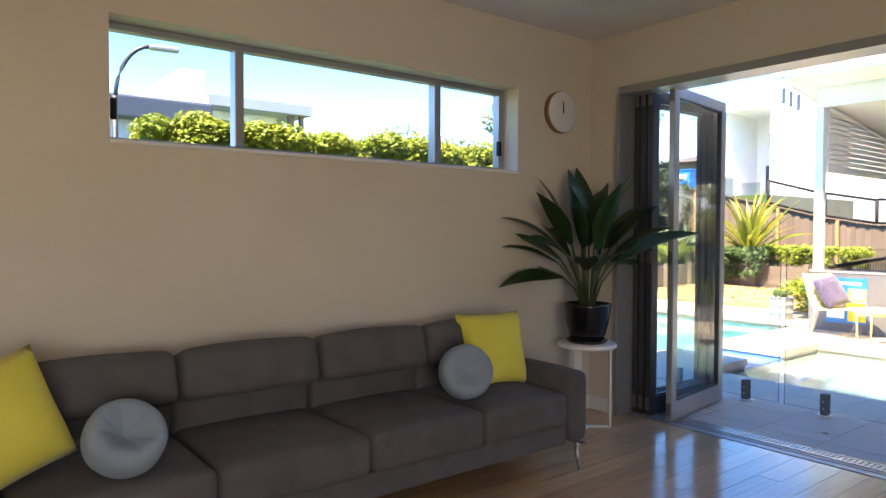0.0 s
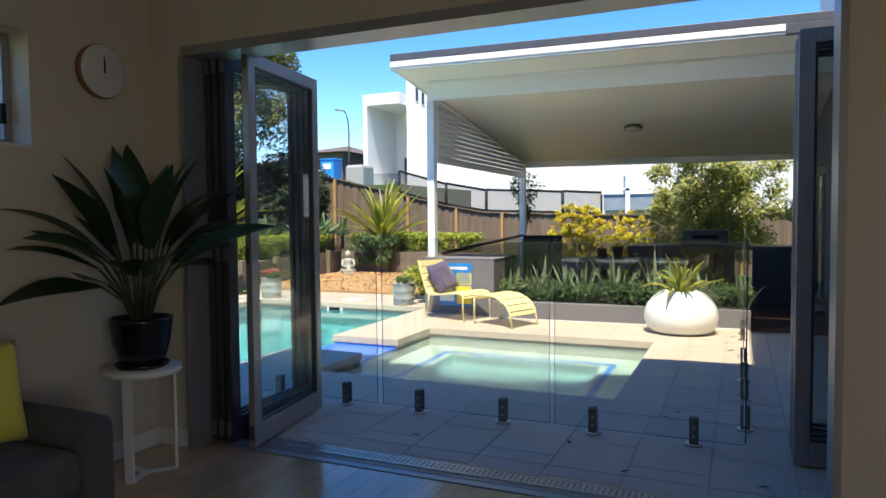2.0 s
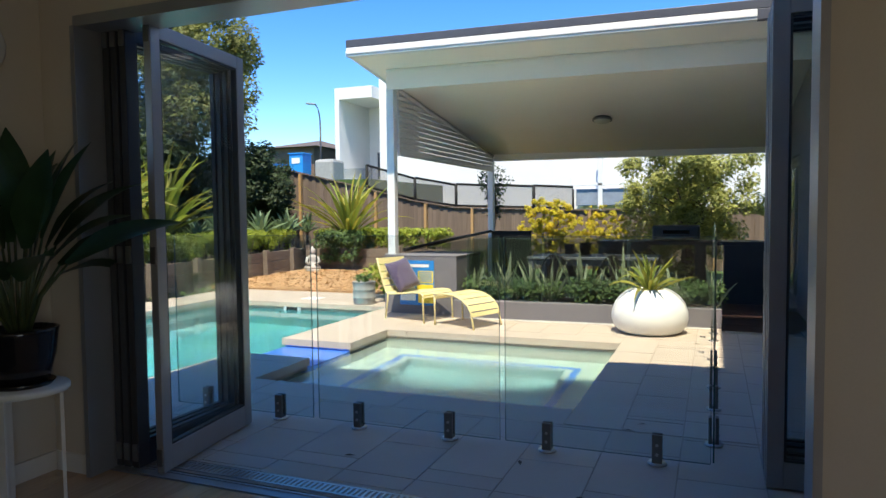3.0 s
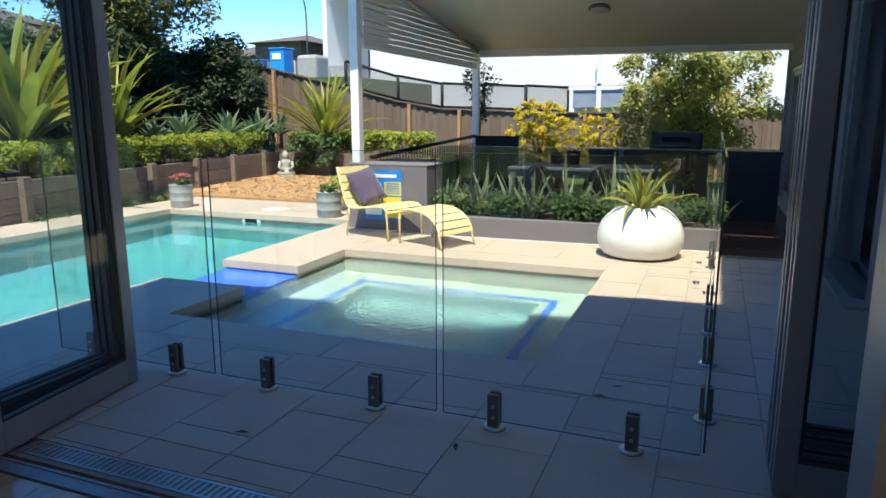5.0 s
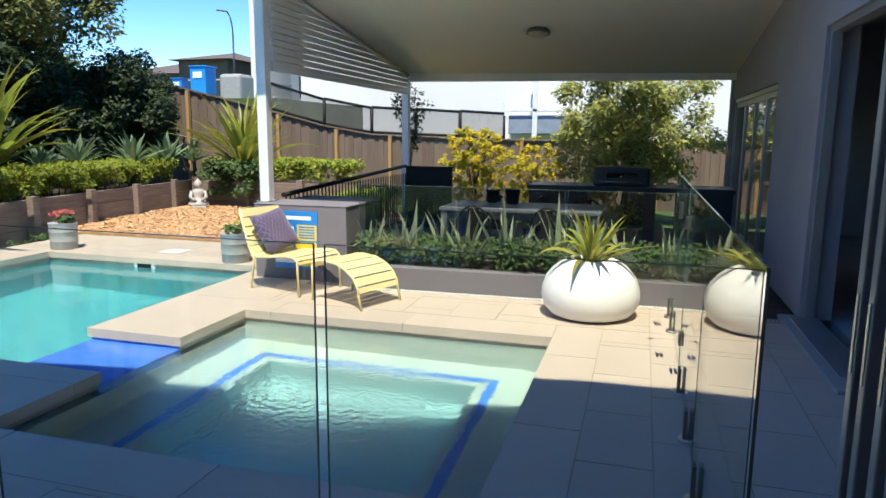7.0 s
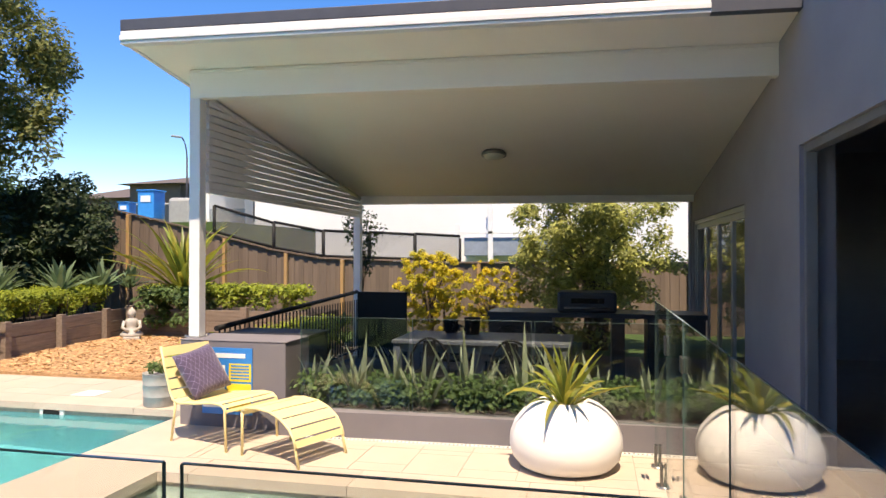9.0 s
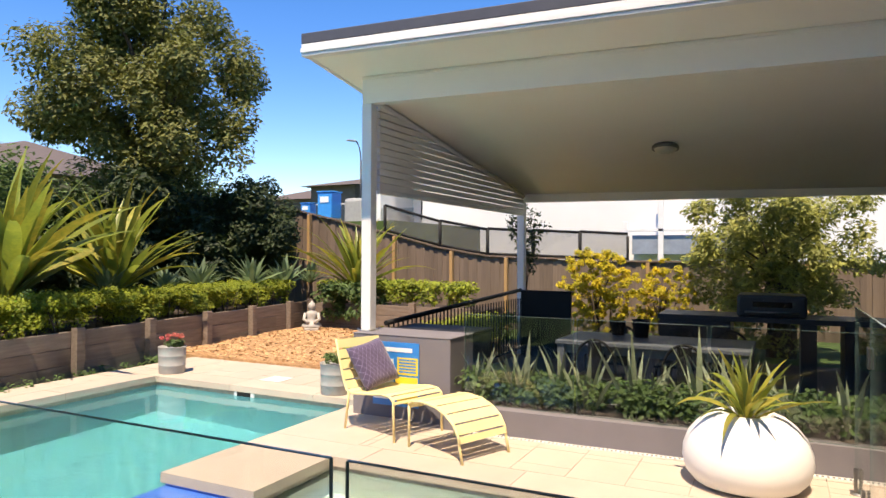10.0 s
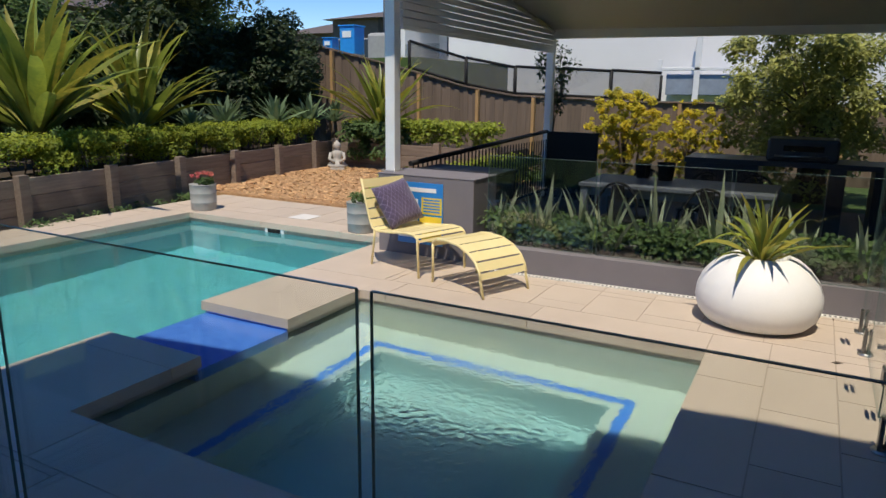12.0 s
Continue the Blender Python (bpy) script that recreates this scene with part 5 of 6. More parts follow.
# ---- garden ----
def strap_plant(label, m, count, length, width, mats, seed, lean=(0.05, 1.05), bends=(0.35, 0.7, 1.1), name="flax_plant", stem=0.0):
    root = thing(name, label, "plant", m)
    rng = np.random.default_rng(seed)
    bm = bmesh.new()
    tube(bm, [(0, 0, 0), (0, 0, max(0.05, stem))], 0.07, 8, 0.05)
    part("stem", bm, BARK, root)
    ms = [blade_mesh("leaf", length, width, b, mt, 8, 0.3) for b in bends for mt in mats]
    for i in range(count):
        t = (i + 0.5) / count
        s = rng.uniform(0.7, 1.12)
        ob = new("leaf", ms[i % len(ms)])
        ob.parent = root
        ob.matrix_basis = pose(0, 0, stem, 0, 0, i * 137.5 + rng.uniform(-30, 30)) @ pose(0.06 * t, 0, 0, 0, math.degrees(lean[0] + (lean[1] - lean[0]) * t), 0) @ pose(0, 0, 0, 0, 0, rng.uniform(-35, 35)) @ Matrix.Diagonal((s, s, s, 1))
    return root


BEDZ = 0.46
strap_plant("tall flax plant with broad green-yellow sword leaves", pose(10.05, 9.75, BEDZ), 50, 2.1, 0.20, (BLADE, BLADE, BLADE_GOLD), 21, stem=0.45)
strap_plant("flax plant with green-yellow sword leaves", pose(11.8, 9.85, BEDZ), 58, 1.8, 0.13, (BLADE, BLADE, BLADE_GOLD), 22, stem=0.45)
strap_plant("flax plant with yellow-edged sword leaves by the fence", pose(16.3, 8.28, BEDZ), 58, 1.65, 0.11, (BLADE_GOLD, BLADE), 23, stem=0.35)
strap_plant("flax plant with green sword leaves in the bed", pose(7.9, 10.0, BEDZ), 50, 1.6, 0.10, (BLADE, BLADE_GOLD), 24)
k = 0
for x, y, s in ((14.8, 9.75, 1.0), (15.65, 9.65, 0.95), (13.45, 9.75, 0.85), (12.75, 9.8, 0.7), (11.5, 9.6, 0.75), (16.3, 9.5, 0.8), (14.0, 10.3, 0.9)):
    strap_plant("pale green agave rosette in the raised bed", pose(x, y, BEDZ, 0, 0, 40 * k), 30, 0.62 * s, 0.12 * s, (AGAVE,), 30 + k, lean=(0.1, 1.25), bends=(0.15, 0.4), name="agave", stem=0.46)
    k += 1


def hedge(label, x0, x1, y0, y1, z0, z1, leaves, size, material, seed, name="hedge", foot=None, m=None):
    root = thing(name, label, "hedge", m)
    rng = np.random.default_rng(seed)
    cs, rs = [], []
    n = int((x1 - x0) * (y1 - y0) * 80) + 20
    for i in range(n):
        cs.append((rng.uniform(x0, x1), rng.uniform(y0, y1), rng.uniform(z0 + (z1 - z0) * 0.25, z1 - 0.12) if i % 2 else z1 - rng.uniform(0.12, 0.2)))
        k = rng.uniform(0.5, 0.8)
        rs.append((0.22 * k, 0.2 * k, 0.17 * k))
    part("foliage", leaf_cloud("foliage", cs, rs, leaves, size, material, rng, 0.6, 0.5), None, root)
    bm = bmesh.new()
    for i in range(int((x1 - x0) * 5)):
        x, y = rng.uniform(x0, x1), rng.uniform(y0, y1)
        tube(bm, [(x, y, z0 if foot is None else foot), (x + rng.uniform(-0.1, 0.1), y + rng.uniform(-0.1, 0.1), z1 - 0.2)], 0.012, 5, 0.004)
    tagged(part("twigs", bm, BARK, root), kind="stuff")
    return root


hedge("low clipped yellow-green hedge along the sleeper wall", -3.6, 6.7, 0.12, 0.85, BEDZ, 1.06, 70000, 0.045, LEAF_HEDGE, 41, m=BED)
hedge("low clipped green hedge round the bed's corner", 16.1, 16.7, 5.7, 9.1, BEDZ, 1.05, 8000, 0.075, LEAF_HEDGE, 42)
hedge("green hedge outside the high window", 1.66, 4.95, 4.62, 5.1, 1.45, 2.15, 80000, 0.042, LEAF_HEDGE, 43, foot=-0.13)
hedge("green shrubs below the fence", 15.6, 16.5, 7.7, 8.8, 0.0, 1.0, 5000, 0.08, LEAF_SHRUB, 44, "shrub")
hedge("green planting beside the patio railing", 11.2, 15.5, 4.45, 5.2, 0, 0.62, 5500, 0.075, LEAF_HEDGE, 45, "shrub")
hedge("green leafy groundcover in the planter", 10.2, 10.6, 0.0, 3.1, 0.19, 0.54, 10000, 0.048, LEAF_SHRUB, 46, "groundcover")
for i in range(12):
    rng = np.random.default_rng(60 + i)
    tall = rng.uniform(0.75, 1.3)
    strap_plant("grey-green strap-leaved plant in the planter", pose(10.25 + rng.uniform(0, 0.22), 0.16 + 0.255 * i + rng.uniform(-0.12, 0.12), 0.19), 9, 0.58 * tall, 0.048, (BLADE_GREY,), 70 + i, lean=(0.03, 0.6), bends=(0.15, 0.5), name="strap_plant")

tree("tall evergreen tree with olive green foliage behind the bed", pose(14.6, 12.4, BEDZ), 6.5, 0.19, (0, 0, 4.4), (2.55, 2.3, 3.3), 120, 66000, 0.115, LEAF_TREE, 81, clump=(0.13, 0.26), spread=0.9)
tree("dark leafy evergreen shrub beside the fence", pose(16.0, 10.8, BEDZ), 2.8, 0.10, (0, 0, 1.55), (1.3, 1.15, 1.4), 44, 16000, 0.11, LEAF_DARK, 82, "shrub", clump=(0.2, 0.36), name="shrub")
tree("dark leafy evergreen shrub under the tall tree", pose(13.6, 11.4, BEDZ), 3.0, 0.10, (0, 0, 1.5), (1.9, 1.1, 1.6), 46, 13000, 0.14, LEAF_DARK, 83, "shrub", clump=(0.2, 0.36), name="shrub")
tree("leafy green evergreen shrub in the bed", pose(10.6, 11.7, BEDZ), 3.0, 0.10, (0, 0, 1.4), (2.4, 1.0, 1.7), 60, 16000, 0.11, LEAF_SHRUB, 84, "shrub", clump=(0.2, 0.36), name="shrub")
# next two dark shrubs are added to deepen the shade under the tall tree
tree("added dark leafy shrub filling the deep shade behind the flax", pose(12.4, 11.5, BEDZ), 2.6, 0.08, (0, 0, 1.2), (1.5, 0.9, 1.4), 40, 9000, 0.14, LEAF_DARK, 95, "shrub", clump=(0.2, 0.36), name="shrub")
tree("added dark leafy shrub filling the deep shade by the agaves", pose(15.0, 11.0, BEDZ), 2.2, 0.08, (0, 0, 0.95), (1.4, 0.8, 1.1), 40, 8000, 0.14, LEAF_DARK, 96, "shrub", clump=(0.2, 0.36), name="shrub")
tree("leafy mid-green shrub at the bed's end", pose(8.2, 11.8, BEDZ), 2.6, 0.08, (0, 0, 1.5), (1.9, 0.9, 1.8), 60, 13000, 0.11, LEAF_SHRUB, 97, "shrub", clump=(0.2, 0.36), name="shrub")
hedge("small green weeds at the foot of the sleeper wall", -1.0, 2.9, -0.16, -0.08, -0.1, 0.09, 1500, 0.05, LEAF_SHRUB, 98, "weeds", m=BED)
tree("golden yellow shrub behind the patio", pose(16.6, 3.42, -0.13), 1.5, 0.03, (0, 0, 1.05), (0.70, 0.66, 0.74), 210, 15000, 0.05, LEAF_YELLOW, 85, "shrub", stems=4, spread=1.05, clump=(0.06, 0.13), name="shrub")
tree("golden green shrub behind the patio", pose(16.75, 2.36, -0.13), 1.4, 0.03, (0, 0, 0.9), (0.66, 0.62, 0.70), 150, 7500, 0.05, LEAF_YELLOW, 86, "shrub", stems=4, spread=1.05, clump=(0.06, 0.13), name="shrub")
tree("leafy green garden tree behind the patio", pose(17.0, 0.5, -0.13), 3.2, 0.06, (0, 0, 1.75), (1.4, 1.5, 1.5), 170, 26000, 0.09, LEAF_GREEN, 87, stems=5, spread=1.0, clump=(0.1, 0.22))
tree("slender young tree with sparse leaves by the post", pose(15.3, 4.3, -0.13), 2.2, 0.025, (0, 0, 1.95), (0.42, 0.42, 0.75), 26, 900, 0.075, LEAF_DARK, 88, clump=(0.2, 0.4))


# sleeper wall
def sleeper_wall():
    root = thing("retaining_wall", "weathered timber sleeper retaining wall with posts", "retaining wall", BED)
    rng = np.random.default_rng(9)
    me = {}

    def piece(nm, sx, sy, sz, x, y, z, rot=0):
        key = (round(sx, 3), round(sy, 3), round(sz, 3))
        if key not in me:
            me[key] = mesh_of(nm, boxes([(-sx / 2, sx / 2, -sy / 2, sy / 2, 0, sz)], 0.006), SLEEPER)
        o = new(nm, me[key])
        o.parent = root
        o.matrix_basis = pose(x, y, z, rng.uniform(-0.4, 0.4), 0, rot)
    w = 1.29
    for k in range(-4, 6):
        x = w * k
        for i, z in enumerate((-0.12, 0.115, 0.325)):
            piece("sleeper", w - 0.01, 0.07, 0.232 if i == 0 else 0.205, x + w / 2 if k < 5 else x + 0.2, 0.085, z)
        piece("post", 0.13, 0.10, 0.70, x, 0.0, -0.12)
    back = BED.inverted()
    for yy in (8.6, 7.4, 6.2):
        for i, z in enumerate((-0.12, 0.115, 0.325)):
            p = back @ Vector((16.03, yy, z))
            piece("sleeper", 1.19, 0.07, 0.232 if i == 0 else 0.205, p.x, p.y, z, 81.8)
        p = back @ Vector((15.94, yy + 0.6, 0))
        piece("post", 0.10, 0.13, 0.72, p.x, p.y, -0.12, -8.2)


sleeper_wall()

# bark chips lying on the mulch
rng = np.random.default_rng(15)
vs, fs = [], []
for i in range(9000):
    x, y = rng.uniform(11.98, 15.9), rng.uniform(4.6, 9.2)
    a, l, w = rng.uniform(0, math.tau), rng.uniform(0.012, 0.032), rng.uniform(0.006, 0.014)
    c, s = math.cos(a), math.sin(a)
    h = 0.033 + rng.uniform(0, 0.018)
    t1, t2 = rng.uniform(-0.006, 0.006, 2)
    k = len(vs)
    vs += [(x - c * l + s * w, y - s * l - c * w, h + t1), (x + c * l + s * w, y + s * l - c * w, h + t2), (x + c * l - s * w, y + s * l + c * w, h - t1 + 0.006), (x - c * l - s * w, y - s * l + c * w, h - t2 + 0.006)]
    fs.append((k, k + 1, k + 2, k + 3))
tagged(new("bark_chips", mesh_np("bark_chips", vs, fs, CHIP)), "loose orange bark chips on the bed", "mulch", kind="stuff")


def statue():
    bm = bmesh.new()
    box(bm, -0.2, 0.2, -0.14, 0.14, 0.0, 0.05, 0.01)
    lathe(bm, [(0, 0.05), (0.19, 0.05), (0.20, 0.09), (0.15, 0.14), (0.11, 0.17), (0.10, 0.24), (0.12, 0.31), (0.10, 0.36), (0.045, 0.385), (0.045, 0.40), (0.07, 0.43), (0.075, 0.48), (0.055, 0.53), (0.025, 0.545), (0.022, 0.575), (0, 0.58)], 24)
    tube(bm, [(-0.06, -0.12, 0.33), (-0.12, -0.15, 0.22), (-0.16, -0.05, 0.15)], 0.035, 8, 0.028)
    tube(bm, [(-0.06, 0.12, 0.33), (-0.12, 0.15, 0.22), (-0.16, 0.05, 0.15)], 0.035, 8, 0.028)
    solid("statue", bm, STATUE, "pale stone seated garden statue on the mulch", "statue", m=pose(15.42, 8.78, 0.03, 0, 0, 35))


statue()


# ---- boundary fence ----
FENCE = [(15.4, 14.5, 3.1), (17.3, 11.1, 2.66), (18.0, 8.9, 2.1), (18.4, 7.5, 1.71), (18.6, 6.4, 1.52), (19.5, 3.47, 1.42), (19.9, -7.0, 1.42)]


def boundary_fence():
    root = thing("paling_fence", "grey-brown timber paling fence with capping along the boundary", "fence")
    rng = np.random.default_rng(19)
    me = mesh_of("paling", boxes([(-0.053, 0.053, -0.009, 0.009, 0, 1.0)], 0.0), PALING)
    for (x0, y0, z0), (x1, y1, z1) in zip(FENCE, FENCE[1:]):
        ln = math.hypot(x1 - x0, y1 - y0)
        ang = math.degrees(math.atan2(y1 - y0, x1 - x0))
        n = int(ln / 0.098)
        for i in range(n):
            t = (i + 0.5) / n
            o = new("paling", me)
            o.parent = root
            zt = z0 + (z1 - z0) * t - 0.03
            o.matrix_basis = pose(x0 + (x1 - x0) * t, y0 + (y1 - y0) * t, -0.13, 0, 0, ang) @ pose(0, 0.02 * (i % 2), 0) @ Matrix.Diagonal((1, 1, zt + 0.13 + rng.uniform(-0.006, 0.006), 1))
        bm = bmesh.new()
        a, b = Vector((x0, y0, z0)), Vector((x1, y1, z1))
        d = (b - a).normalized()
        nrm = Vector((-d.y, d.x, 0)).normalized()
        q = [[bm.verts.new(p + nrm * s * 0.055 + Vector((0, 0, h))) for s, h in ((-1, -0.03), (1, -0.03), (1, 0.005), (-1, 0.005))] for p in (a, b)]
        bm.faces.new(q[0]), bm.faces.new(q[1][::-1])
        for i in range(4):
            bm.faces.new((q[0][i], q[0][(i + 1) % 4], q[1][(i + 1) % 4], q[1][i]))
        part("capping", bm, PALING, root)
        n = max(1, round(ln / 1.6))
        for i in range(n):
            t = (i + 0.3) / n
            zt = z0 + (z1 - z0) * t - 0.04
            p = a.lerp(b, t) - nrm * 0.06 * (1 if nrm.x > 0 else -1)
            part("fence_post", boxes([(p.x - 0.045, p.x + 0.045, p.y - 0.035, p.y + 0.035, -0.13, zt)], 0.004), NEWTIMBER if i % 2 == 0 else PALING, root)


boundary_fence()


def screen_fence():
    root = thing("mesh_screen", "black framed translucent screen panels above the paling fence", "screen")
    for (x0, y0, z0), (x1, y1, z1), n in (((18.05, 8.75, 2.07), (18.43, 7.5, 1.71), 1), ((18.43, 7.5, 1.71), (18.63, 6.4, 1.52), 1), ((18.63, 6.4, 1.52), (19.53, 3.47, 1.42), 3)):
        a, b = Vector((x0, y0, z0)), Vector((x1, y1, z1))
        for i in range(n):
            p, q = a.lerp(b, i / n), a.lerp(b, (i + 1) / n)
            h0, h1 = 0.60, 0.58
            bm = bmesh.new()
            for u, v in ((p + Vector((0.06, 0, h0)), q + Vector((0.06, 0, h1))), (p + Vector((0.06, 0, 0.03)), q + Vector((0.06, 0, 0.03)))):
                tube(bm, [u, v], 0.03, 4)
            part("rail", bm, BLACK, root)
            bm = bmesh.new()
            tube(bm, [p + Vector((0.06, 0, -0.3)), p + Vector((0.06, 0, h0))], 0.042, 4)
            part("post", bm, BLACK, root)
            bm = bmesh.new()
            bm.faces.new([bm.verts.new(w) for w in (p + Vector((0.06, 0, 0.03)), q + Vector((0.06, 0, 0.03)), q + Vector((0.06, 0, h1)), p + Vector((0.06, 0, h0)))])
            bmesh.ops.solidify(bm, geom=bm.faces[:], thickness=0.006)
            part("panel", bm, MESHM, root, "grey translucent panel")
    bm = bmesh.new()
    tube(bm, [b + Vector((0.06, 0, -0.3)), b + Vector((0.06, 0, 0.53))], 0.03, 4)
    part("post", bm, BLACK, root)


screen_fence()


# ---- neighbours ----
def window_set(parent, rows, x=None, y=None):
    for a, b, z0, z1 in rows:
        if x is not None:
            r = (x - 0.03, x + 0.05, a, b, z0, z1)
            fr = [(x - 0.05, x + 0.02, a - 0.06, a, z0 - 0.06, z1 + 0.06), (x - 0.05, x + 0.02, b, b + 0.06, z0 - 0.06, z1 + 0.06), (x - 0.05, x + 0.02, a, b, z1, z1 + 0.06), (x - 0.05, x + 0.02, a, b, z0 - 0.06, z0)]
        else:
            r = (a, b, y - 0.03, y + 0.05, z0, z1)
            fr = [(a - 0.06, a, y - 0.05, y + 0.02, z0 - 0.06, z1 + 0.06), (b, b + 0.06, y - 0.05, y + 0.02, z0 - 0.06, z1 + 0.06), (a, b, y - 0.05, y + 0.02, z1, z1 + 0.06), (a, b, y - 0.05, y + 0.02, z0 - 0.06, z0)]
        w = part("window", boxes([r]), WINDOWM, parent, "dark window glass")
        part("frame", boxes(fr), TRIM, w)


h = thing("neighbour_house", "white rendered neighbouring house beyond the fence", "house")
part("wall", boxes([(25.0, 33.0, -14.0, 9.3, -0.13, 6.4)]), RENDER_WHITE, h)
part("roof", boxes([(24.8, 33.3, -14.2, 9.5, 6.4, 6.65)]), ROOFM, h)
part("balcony_rail", boxes([(24.3, 24.36, 0.4, 4.45, 2.20, 2.29), (24.3, 24.36, 4.42, 4.54, -0.13, 2.5), (24.3, 24.36, 3.42, 3.57, -0.13, 4.2), (24.3, 24.36, 0.3, 0.42, -0.13, 2.3)], 0.01), POSTW, h)
part("awning", boxes([(24.4, 24.97, 0.3, 4.3, 1.55, 2.1)], 0.02), surface("grey_blue_cladding", (0.28, 0.33, 0.40)), h, "grey-blue cladding panel")

h = thing("tower_house", "tall white modern house with a balcony and small windows", "house", pose(0, 0.9, -0.5))
part("wall", boxes([(40.0, 52.0, 13.0, 18.6, -0.13, 11.2)]), RENDER_WHITE, h)
for r_ in ((39.0, 48.0, 18.6, 21.2, -0.13, 3.6), (39.0, 48.0, 18.6, 21.2, 9.0, 9.7), (43.0, 48.0, 18.6, 21.2, 3.6, 9.0), (39.0, 43.0, 20.9, 21.2, 3.6, 9.0)):
    part("wall", boxes([r_]), RENDER_WHITE, h)
window_set(h, [(19.2, 20.1, 7.2, 8.0), (19.0, 20.3, 4.2, 6.0)], x=43.0)
window_set(h, [(16.9 + 0.42 * i, 17.1 + 0.42 * i, 8.7 + 0.25 * i, 9.6 + 0.25 * i) for i in range(3)], x=40.0)
part("balustrade", boxes([(39.05, 39.1, 18.7, 20.9, 3.6, 4.7)]), TINTGLASS, h, "glass balustrade")

hl = structure("terrace_ground", [(21.5, 120.0, 10.5, 140.0, -0.13, 2.5)], GRASS, "raised grassy land behind the fence", "ground")


def brick_house(label, m, w, d, hgt, roof_h):
    root = thing("brick_house", label, "house", m)
    part("wall", boxes([(0, d, 0, w, 0, hgt)]), BRICKF, root)
    bm = bmesh.new()
    e = 0.5
    b = [bm.verts.new(v) for v in ((-e, -e, hgt), (d + e, -e, hgt), (d + e, w + e, hgt), (-e, w + e, hgt))]
    t_ = [bm.verts.new(v) for v in ((d / 2, min(w, d) / 2, hgt + roof_h), (d / 2, w - min(w, d) / 2, hgt + roof_h))]
    bm.faces.new(b[::-1])
    bm.faces.new((b[0], b[1], t_[0])), bm.faces.new((b[1], b[2], t_[1], t_[0])), bm.faces.new((b[2], b[3], t_[1])), bm.faces.new((b[3], b[0], t_[0], t_[1]))
    part("roof", bm, ROOFT, root)
    window_set(root, [(w * 0.15, w * 0.3, 0.9, 2.1), (w * 0.45, w * 0.62, 0.9, 2.1), (w * 0.75, w * 0.88, 0.9, 2.1)], x=0.0)
    return root


brick_house("brown brick house with a dark tiled roof", pose(40, 24.3, 2.5), 3.4, 7, 3.3, 0.8)
brick_house("brown brick house with a grey tiled roof", pose(47, 31.0, 2.4), 7, 7, 3.3, 1.2)
brick_house("brick house with a brown tiled roof on the hill", pose(28, 41, 3.4), 12, 9, 3.6, 1.9)
for x, y, s in ((26.0, 16.3, 0.66), (27.0, 18.0, 0.45)):
    r = thing("site_cabin", "bright blue plastic site cabin on the hill", "cabin", pose(x, y, 2.5))
    part("base", boxes([(0, s, -s / 2, s / 2, 0, 0.4)], 0.01), CONCRETE, r)
    part("body", boxes([(0, s, -s / 2, s / 2, 0.4, 0.4 + 1.5 * s)], 0.02), BLUEBOX, r)
    part("roof", boxes([(-0.04, s + 0.04, -s / 2 - 0.04, s / 2 + 0.04, 0.4 + 1.5 * s, 0.4 + 1.58 * s)], 0.02), BLUEBOX, r)
    part("panel", boxes([(-0.02, -0.001, -s * 0.3, s * 0.3, 0.4 + 0.9 * s, 0.4 + 1.25 * s)]), SIGN_WHITE, r, "pale lettered panel")
r = thing("water_tank", "grey tank on the hill", "tank", pose(26.2, 15.1, 2.5))
part("body", boxes([(0, 1, -0.45, 0.45, 0, 1.15)], 0.12), CONCRETE, r)


def street_lamp(m, hgt, reach):
    root = thing("street_lamp", "dark steel street lamp with a curved arm", "street lamp", m)
    bm = bmesh.new()
    tube(bm, [(0, 0, 0), (0, 0, hgt * 0.8)], 0.07, 10, 0.05)
    part("pole", bm, ALU_CHAR, root)
    bm = bmesh.new()
    tube(bm, [(reach * (1 - math.cos(a)), 0, hgt * 0.78 + hgt * 0.22 * math.sin(a)) for a in [math.pi / 2 * k / 8 for k in range(9)]], 0.04, 8)
    part("arm", bm, ALU_CHAR, root)
    bm = bmesh.new()
    box(bm, reach - 0.05, reach + 0.5, -0.1, 0.1, hgt - 0.06, hgt + 0.03, 0.03)
    part("head", bm, CONCRETE, root)
    return root


street_lamp(pose(3.45, 14.0, -0.13, 0, 0, -10), 5.0, 0.65)
street_lamp(pose(38.0, 22.55, 2.5, 0, 0, 150), 5.6, 0.4)

h = thing("white_house", "white modern house with a flat roof seen from the room", "house", pose(-2.8, 0, 0))
part("wall", boxes([(12.4, 13.4, 30, 40, -0.13, 8.3), (13.4, 17.2, 31, 40, -0.13, 6.8)]), RENDER_WHITE, h)
part("roof", boxes([(13.4, 18.4, 29.6, 40.4, 6.8, 7.25)]), RENDER_PALE, h)
window_set(h, [(14.2, 15.6, 5.3, 6.4)], y=31.0)
part("column", boxes([(17.4, 17.65, 30, 30.25, -0.13, 6.8), (17.95, 18.15, 30, 30.2, -0.13, 6.8)]), BRICKF, h)
h = thing("grey_house", "low grey house with a long dark roof", "house", pose(-1.9, 0, 0))
part("wall", boxes([(3.0, 11.8, 29, 36, -0.13, 5.7)]), RENDER_PALE, h)
part("roof", boxes([(2.4, 12.3, 28.4, 36.5, 5.7, 6.6)], 0.1), ROOFM, h)
brick_house("pale house with a red tiled roof", pose(22, 33, -0.13), 9, 9, 5.5, 1.8)
for k, (x, y, s) in enumerate(((31, 30, 3.0), (58, 10, 4.0))):
    tree("leafy green tree in a neighbouring garden", pose(x, y, 0), s * 1.6, 0.2, (0, 0, s * 1.5), (s, s, s * 1.1), 30, 5000, 0.35, LEAF_SHRUB, 90 + k)

